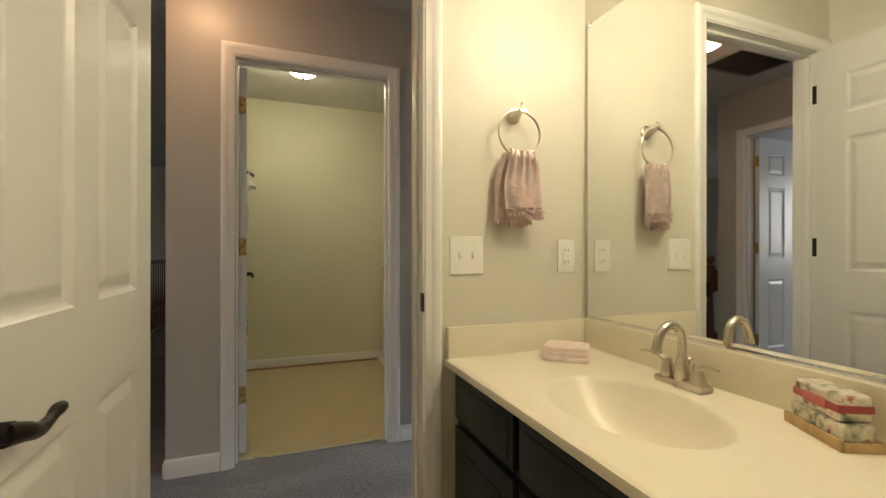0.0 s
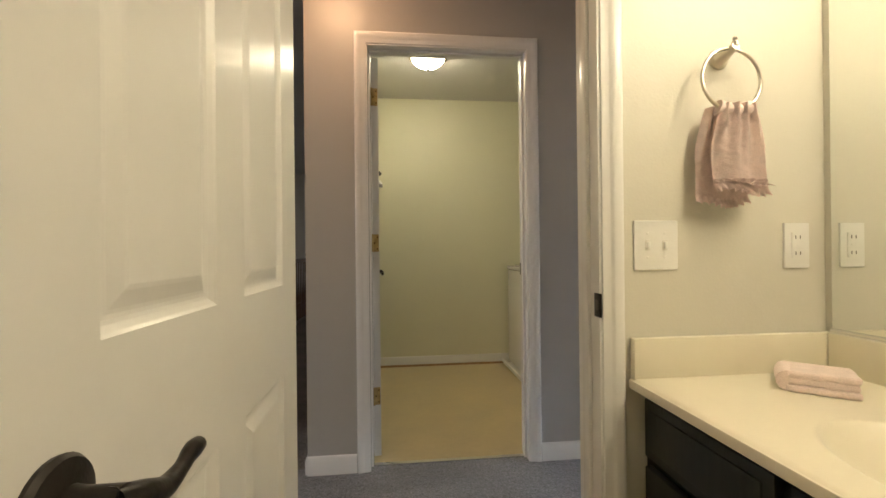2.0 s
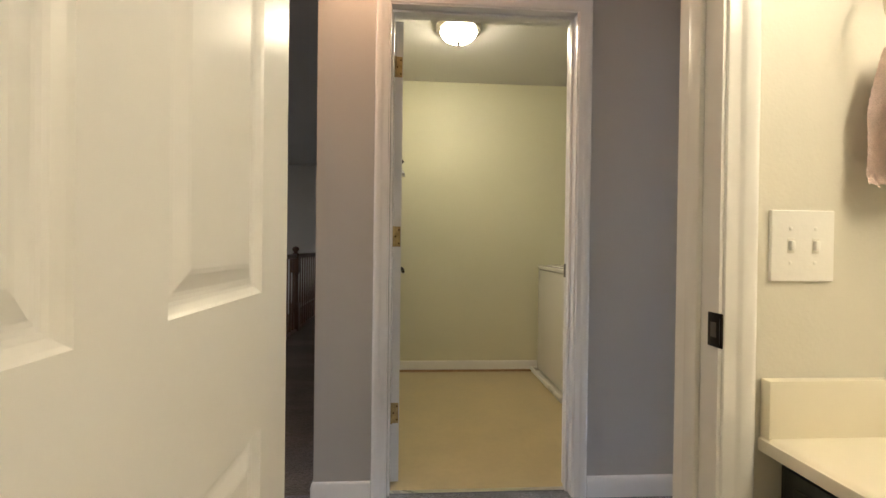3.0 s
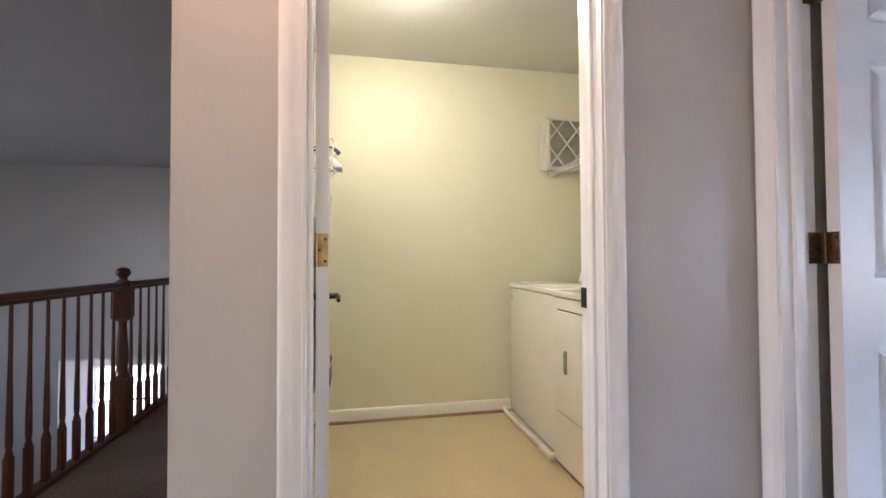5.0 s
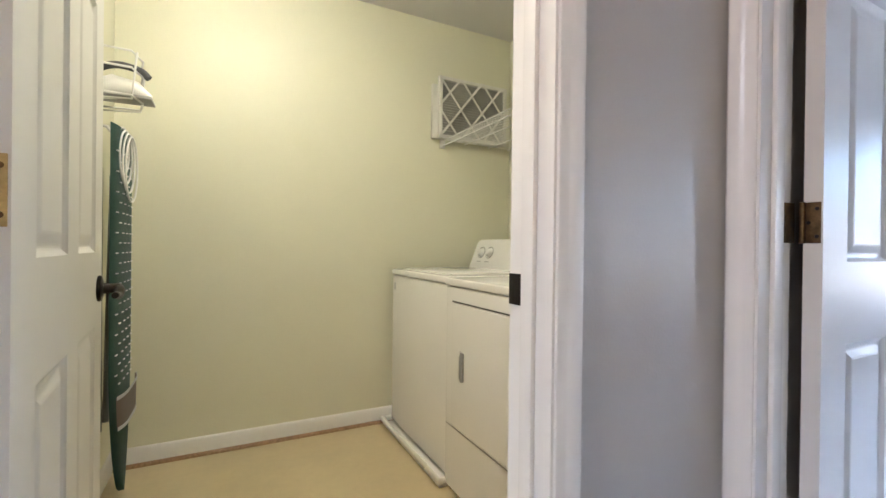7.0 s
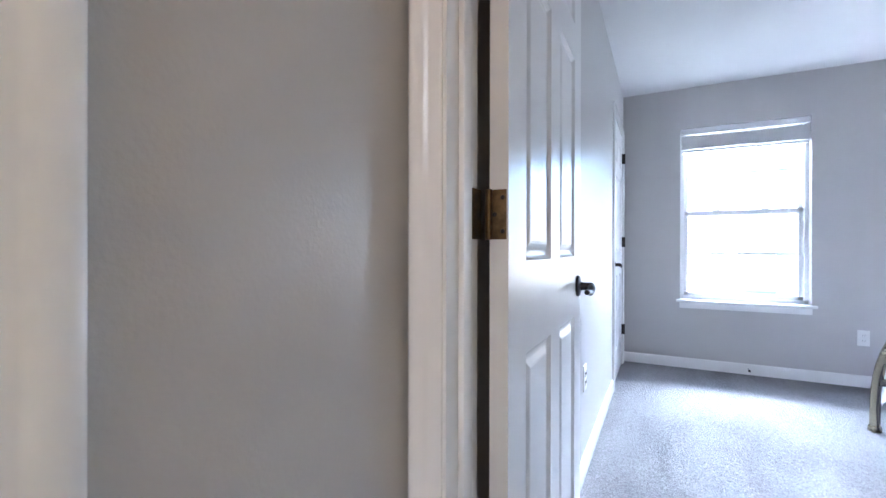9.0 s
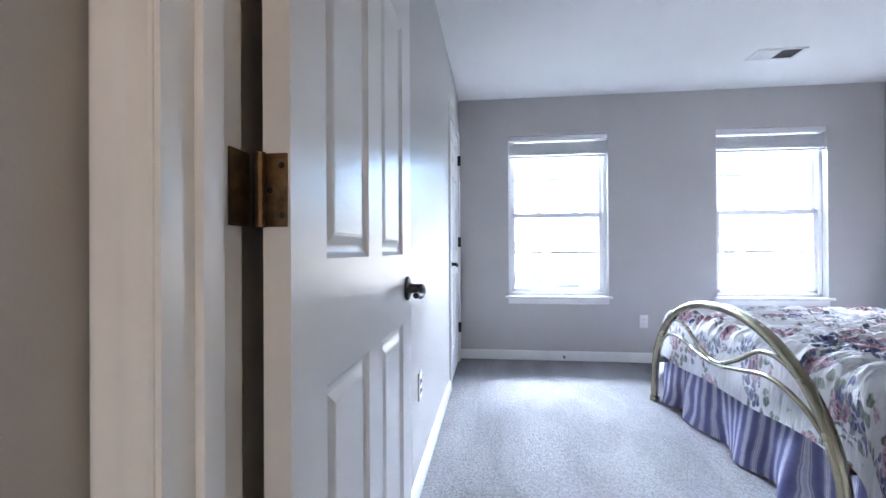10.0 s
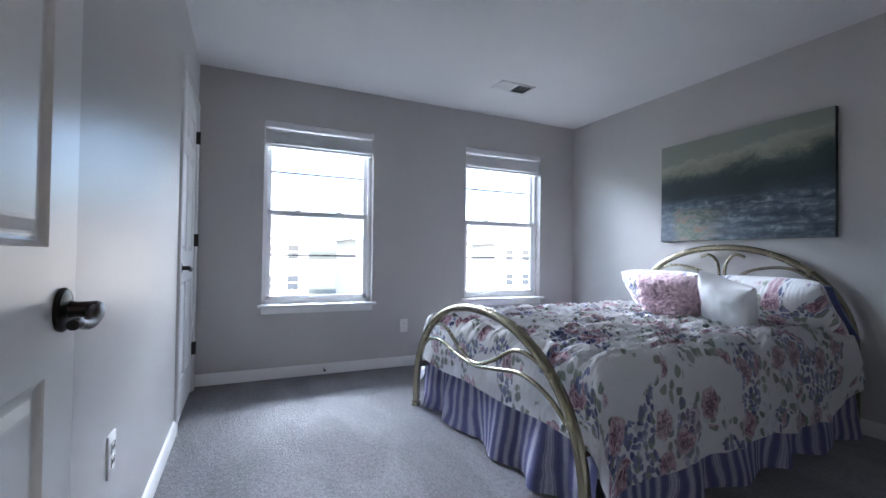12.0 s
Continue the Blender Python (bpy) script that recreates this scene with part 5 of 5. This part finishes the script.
for k in range(4):
    part("coil", tube([(-0.088 + 0.007 * k + 0.008 * math.sin(a), 3.97 + 0.06 * math.sin(a) + 0.012 * k, 1.37 - 0.02 * k + (0.085 + 0.012 * k) * math.cos(a)) for a in [2 * math.pi * i / 28 for i in range(28)]], 0.0035, 7, closed=True), WIRE, co)


# ---- bedroom ----
bed = thing("bed", (3.19, 0.05, 0), "queen bed with an arched brass frame and floral comforter", "bed")
BX, BA, FYB, HYB = 3.19, 0.76, 1.165, YS + 0.085


def arch(y, top, straight, power=2.0, n=56):
    pts = [(BX + BA, y, 0.0)]
    for k in range(n + 1):
        a = math.pi * k / n
        c, s = math.cos(a), math.sin(a)
        pts.append((BX + BA * math.copysign(abs(c) ** (2 / power), c), y, straight + (top - straight) * s ** (2 / power)))
    return pts + [(BX - BA, y, 0.0)]


fb = part("footboard", tube(arch(FYB, 0.735, 0.10, 2.15), 0.0235, 16), BEDMETAL, bed, "arched antique brass tube")
for s in (-1, 1):
    part("foot", lathe(((0.030, 0), (0.031, 0.012), (0.028, 0.03), (0.025, 0.034)), 18, pose(BX + s * BA, FYB, 0)), BEDMETAL, fb)
    part("side_rail", bx((BX + s * 0.72 - 0.015, HYB, 0.27), (BX + s * 0.72 + 0.015, FYB, 0.31), 0.003), BEDMETAL, bed)
for lift, low in ((0.0, 0), (-0.10, 1)):
    q = [(BX + 0.64, 0.47), (BX + 0.52, 0.575), (BX + 0.36, 0.59), (BX + 0.17, 0.49), (BX + 0.02, 0.45), (BX - 0.15, 0.50), (BX - 0.33, 0.585), (BX - 0.50, 0.56), (BX - 0.66, 0.43)]
    if low:
        q = [(BX + 0.70, 0.38), (BX + 0.58, 0.475), (BX + 0.42, 0.50), (BX + 0.22, 0.46), (BX + 0.03, 0.438), (BX - 0.16, 0.462), (BX - 0.38, 0.49), (BX - 0.56, 0.44), (BX - 0.71, 0.33)]
    part("scroll", tube(bez([(x, FYB - 0.004, z) for x, z in q], 8), 0.0105, 12), BEDMETAL, fb, "thin curved brass bar")
hb = part("headboard", tube(arch(HYB, 1.10, 0.50, 2.1), 0.0235, 16), BEDMETAL, bed, "arched antique brass tube")
for s in (-1, 1):
    part("scroll", tube(bez([(BX + s * 0.66, HYB, 0.80), (BX + s * 0.45, HYB, 0.95), (BX + s * 0.22, HYB, 0.94), (BX + s * 0.04, HYB, 0.86), (BX + s * 0.03, HYB, 0.98), (BX + s * 0.09, HYB, 1.045), (BX + s * 0.16, HYB, 1.03)], 8), 0.0105, 12), BEDMETAL, hb)
part("mattress", bx((BX - 0.755, HYB + 0.05, 0.32), (BX + 0.755, FYB - 0.10, 0.535), 0.05, 3), WHITEC, bed)
part("box_spring", bx((BX - 0.74, HYB + 0.05, 0.16), (BX + 0.74, FYB - 0.11, 0.33), 0.02), WHITEC, bed)


def skirt(p, q, n, z0, z1):
    L = math.hypot(q[0] - p[0], q[1] - p[1])
    def f(u, v):
        a = u * L
        w = 0.003 + 0.024 * v
        o = w * math.sin(a * 17 + 2.0 * noise.noise(Vector((a * 2.5, 0, L)))) + 1.1 * w * noise.noise(Vector((a * 9, v * 0.8, L * 3))) + 0.030 * v ** 0.8
        return Vector((p[0] + (q[0] - p[0]) * u + n[0] * o, p[1] + (q[1] - p[1]) * u + n[1] * o, z1 + (z0 - z1) * v)), (a + 0.035 * v * math.sin(a * 7) + 0.05 * v * noise.noise(Vector((a * 5, v * 2, 7))), v * (z1 - z0))
    return sheet(int(L * 110), 14, f, 0.002)


sk = part("bed_skirt", skirt((BX + 0.765, FYB - 0.085), (BX - 0.765, FYB - 0.085), (0, 1), 0.012, 0.36), STRIPE, bed, "blue and white striped bed skirt")
part("side_skirt", skirt((BX - 0.765, FYB - 0.085), (BX - 0.765, HYB + 0.05), (-1, 0), 0.012, 0.36), STRIPE, sk)
part("side_skirt", skirt((BX + 0.765, FYB - 0.085), (BX + 0.765, HYB + 0.05), (1, 0), 0.012, 0.36), STRIPE, sk)

com = thing("comforter", (3.19, 0.1, 0.56), "white quilted comforter printed with roses and blue flowers", "comforter")
HWC, DROP, RND = 0.775, 0.395, 0.085
CY0, CY1, FDROP = HYB + 0.10, FYB - 0.085, 0.29


def over(s, half, drop):
    """Along a cloth laid over an edge: way out from the middle and fall, for the length s from the middle."""
    a = abs(s)
    flat = half - RND
    if a <= flat:
        return a, 0.0
    arc = RND * math.pi / 2
    if a <= flat + arc:
        t = (a - flat) / RND
        return flat + RND * math.sin(t), RND * (1 - math.cos(t))
    rest = a - flat - arc
    return half + rest * 0.08, RND + rest * 0.995


def comforter(u, v):
    s = (u * 2 - 1) * (HWC + DROP)
    ox, fx = over(s, HWC + 0.02, DROP)
    x = BX + math.copysign(ox, s)
    lv = (CY1 - CY0) + FDROP
    d = CY0 + v * lv
    half = CY1 - CY0
    oy, fy = over(max(0, d - CY0), half + 0.03, FDROP)
    y = CY0 + oy
    z = 0.600 - fx - fy
    side = min(1, fx / 0.2)
    foot = min(1, fy / 0.15)
    on = (1 - side) * (1 - foot)
    bend = x + 0.035 * math.sin(y * 4.3) + 0.03 * noise.noise(Vector((x * 3, y * 3, 8)))
    crease = 1 - 2.2 * abs(noise.noise(Vector((bend * 21, y * 4.6, 0.3))))
    fine = 1 - 2.2 * abs(noise.noise(Vector((bend * 38, y * 8.5, 1.3))))
    puff = on * (0.022 * (abs(math.sin((x - BX) * 7.4)) ** 0.4 - 0.6) + 0.024 * crease + 0.018 * fine + 0.010 * noise.noise(Vector((x * 6, y * 17, 4.1))))
    puff += 0.006 * side * noise.noise(Vector((d * 13, s * 9, 2.2)))
    wave = 0.020 * math.sin(d * 9 + 1.2 * math.sin(d * 4)) + 0.016 * noise.noise(Vector((d * 6, s * 2, 5))) + 0.014 * noise.noise(Vector((d * 12, s * 11, 9)))
    x += math.copysign(side * wave * min(1, fx / 0.30), s)
    y += foot * (0.006 * math.sin(s * 14) + 0.005 * noise.noise(Vector((s * 9, d * 9, 3))))
    hem = 0.015 * math.sin(d * 6.0) + 0.010 * math.sin(d * 15)
    z += puff + hem * (fx / 0.45) + foot * 0.008 * math.sin(s * 11)
    if d < CY0 + 0.35:
        z += 0.10 * side * (1 - (d - CY0) / 0.35)
    low = 0.10 + 0.02 * math.sin(s * 9 + d * 7)
    if z < low + 0.1:
        z = low + 0.1 * math.exp((z - low - 0.1) / 0.1)
    return Vector((x, y, z)), (s, d)


part("cover", sheet(330, 190, comforter, 0.016), FLORAL, com)
for k in (-1, 0, 1):
    u = 0.5 + 0.5 * k * 0.4245 / (HWC + DROP)
    # Navy tubes along the quilting seams draw the crease shade as dark lines.
    part("seam_shade_line", tube([comforter(u, v / 130)[0] + Vector((0, 0, 0.0015)) for v in range(8, 108)], 0.0022, 5), NAVY, com, "quilting seam drawn dark for the shade in its crease")


def pillow(w, h, t, rough=0.0, seed=0, n=34, pinch=0.10):
    """A stuffed cushion standing on its edge, with pulled-in sides and pointed corners; origin at its middle."""
    bm = bmesh.new()
    lay = bm.loops.layers.uv.new("UVMap")
    grids = []
    for side in (-1, 1):
        g = []
        for j in range(n + 1):
            for i in range(n + 1):
                a, b = 2 * i / n - 1, 2 * j / n - 1
                k = max(0.0, (1 - a ** 4) * (1 - b ** 4)) ** 0.5
                x = a * (1 - pinch * (1 - b * b)) * w / 2
                z = b * (1 - pinch * (1 - a * a)) * h / 2
                d = k * t / 2 + (0.010 * k * noise.noise(Vector((a * 3, b * 3, seed + side))))
                if rough:
                    d += rough * k * noise.noise(Vector((a * 22, b * 22, seed)))
                g.append((bm.verts.new((x, side * d, z)), (a * w / 2 + seed * 0.37, b * h / 2 + seed * 0.21)))
        grids.append(g)
        for j in range(n):
            for i in range(n):
                k = j * (n + 1) + i
                q = [g[k], g[k + 1], g[k + n + 2], g[k + n + 1]]
                f = bm.faces.new([v for v, _ in q])
                for lp, (_, uv) in zip(f.loops, q):
                    lp[lay].uv = uv
    bmesh.ops.remove_doubles(bm, verts=bm.verts[:], dist=1e-4)
    return bm


def put_pillow(name, at, rx, ry, rz, size, mat, label, rough=0.0, seed=0, pinch=0.08):
    ob = thing(name, at, label, "pillow", "pillows on the bed")
    ob.matrix_world = pose(*at, rx, ry, rz)
    part("case", pillow(*size, rough, seed, pinch=pinch), mat, ob, local=True)


put_pillow("sham_pillow", (3.55, -0.775, 0.725), -40, 0, 3, (0.66, 0.45, 0.25), SHAMPRINT, "floral pillow sham leaning on the headboard", seed=11, pinch=0.05)
put_pillow("sham_pillow", (2.82, -0.755, 0.715), -42, 0, -3, (0.68, 0.45, 0.25), SHAMPRINT, "floral pillow sham leaning on the headboard", seed=14, pinch=0.05)
put_pillow("blue_pillow", (2.80, -0.86, 0.71), -42, 0, -3, (0.64, 0.42, 0.17), NAVY, "dark blue pillow behind the floral sham", seed=5, pinch=0.05)
put_pillow("fur_cushion", (3.27, -0.43, 0.715), -24, 0, 8, (0.43, 0.40, 0.19), FUR, "dusty pink furry cushion on the comforter", 0.035, 3, pinch=0.02)
put_pillow("white_cushion", (2.88, -0.42, 0.735), -24, -14, -6, (0.36, 0.37, 0.18), WHITEC, "plain white cushion on the comforter", 0.0, 4, pinch=0.13)

# the bed stands a little askew to the wall
askew = pose(3.20, 1.142, 0, 0, 0, 2.2) @ pose(-3.19, -1.165, 0)
for ob in (bed, com):
    ob.matrix_world = askew @ ob.matrix_basis

pt = thing("painting", (3.25, YS + 0.02, 1.58), "abstract landscape canvas in teal and grey on the wall", "painting")
part("stretcher", bx((2.612, YS + 0.001, 1.158), (3.822, YS + 0.034, 1.967), 0.003), FRAME, pt, "dark painted canvas edge")
part("picture", sheet(2, 2, lambda u, v: (Vector((3.820 - 1.206 * u, YS + 0.0355, 1.160 + 0.805 * v)), (u, v))), CANVAS, pt, smooth=False)

ceiling_vent(4.18, 4.36, 0.045, 0.375, 14, "x", "white two-way ceiling supply vent", True)
outlet((XW, 0.906, 0.369), (-1, 0), "white duplex outlet on the window wall")
outlet((2.73, YN, 0.44), (0, -1), "white duplex outlet on the bedroom wall")
ds = thing("door_stop", (XW - 0.013, 1.62, 0.05), "small white spring door stop on the baseboard", "door stop")
part("spring", tube([(XW - 0.012, 1.62, 0.05), (XW - 0.07, 1.62, 0.047)], 0.006, 10), GREYPL, ds)
part("tip", lathe(((0.009, 0), (0.009, 0.012), (0.0, 0.014)), 12, pose(XW - 0.068, 1.62, 0.047, 0, -90, 0)), BLACK, ds, "dark rubber tip")


# ---- outside ----
def house(x, y, w, d, h, label):
    hs = thing("house", (x, y, -3.2), label, "house", "houses across the street")
    z = -3.2
    part("wall", bx((x, y - w / 2, z), (x + d, y + w / 2, z + h), 0.02), SIDING, hs, smooth=False)
    bm = bmesh.new()
    o = 0.4
    v = [bm.verts.new(c) for c in ((x - o, y - w / 2 - o, z + h), (x - o, y + w / 2 + o, z + h), (x + d / 2, y + w / 2 + o, z + h + 2.6), (x + d / 2, y - w / 2 - o, z + h + 2.6), (x + d + o, y - w / 2 - o, z + h), (x + d + o, y + w / 2 + o, z + h))]
    for q in ((0, 1, 2, 3), (3, 2, 5, 4), (0, 3, 4), (1, 5, 2), (0, 4, 5, 1)):
        f = bm.faces.new([v[k] for k in q])
        f.material_index = 1 if len(q) == 3 else 0
    part("roof", bm, [ROOF, SIDING], hs, smooth=False)
    for fl in (1.0, 3.7):
        for k in range(int(w // 2.2)):
            cy = y - w / 2 + 1.3 + k * 2.2
            wd = part("window", bx((x - 0.05, cy - 0.55, z + fl), (x + 0.02, cy + 0.55, z + fl + 1.4), 0.02), VINYLW, hs, smooth=False)
            for s in (-1, 1):
                part("pane", bx((x - 0.06, cy - 0.46, z + fl + 0.70 + s * 0.33 - 0.29), (x - 0.045, cy + 0.46, z + fl + 0.70 + s * 0.33 + 0.29)), DARKGLASS, wd, smooth=False)


for x, y, w in ((40, 17, 11), (41, 3, 12), (40, -13, 12), (42, -29, 12)):
    house(x, y, w, 9, 5.6, "pale two-storey house with grey roof across the street")
pole = thing("utility_pole", (34, 7.4, -3.2), "thin wooden utility pole by the street", "pole")
part("shaft", tube([(34, 7.4, -3.2), (34, 7.4, 6.5)], [0.13, 0.09], 10), FADEG, pole)
part("crossarm", bx((33.95, 6.4, 5.6), (34.05, 8.4, 5.75)), FADEG, pole, smooth=False)
for y in (10.5, -4.0, -10.0):
    car = thing("parked_car", (31, y, -3.18), "silver car parked along the street", "car", "parked cars")
    part("body", bx((30.1, y - 2.2, -2.95), (31.9, y + 2.2, -2.3), 0.2, 3), CARPAINT, car)
    part("cabin", bx((30.3, y - 1.1, -2.35), (31.7, y + 1.3, -1.75), 0.25, 3), DARKGLASS, car)
    for wx in (30.2, 31.8):
        for wy in (-1.4, 1.4):
            part("wheel", tube([(wx - 0.1, y + wy, -2.87), (wx + 0.1, y + wy, -2.87)], 0.31, 16), RUBBER, car)
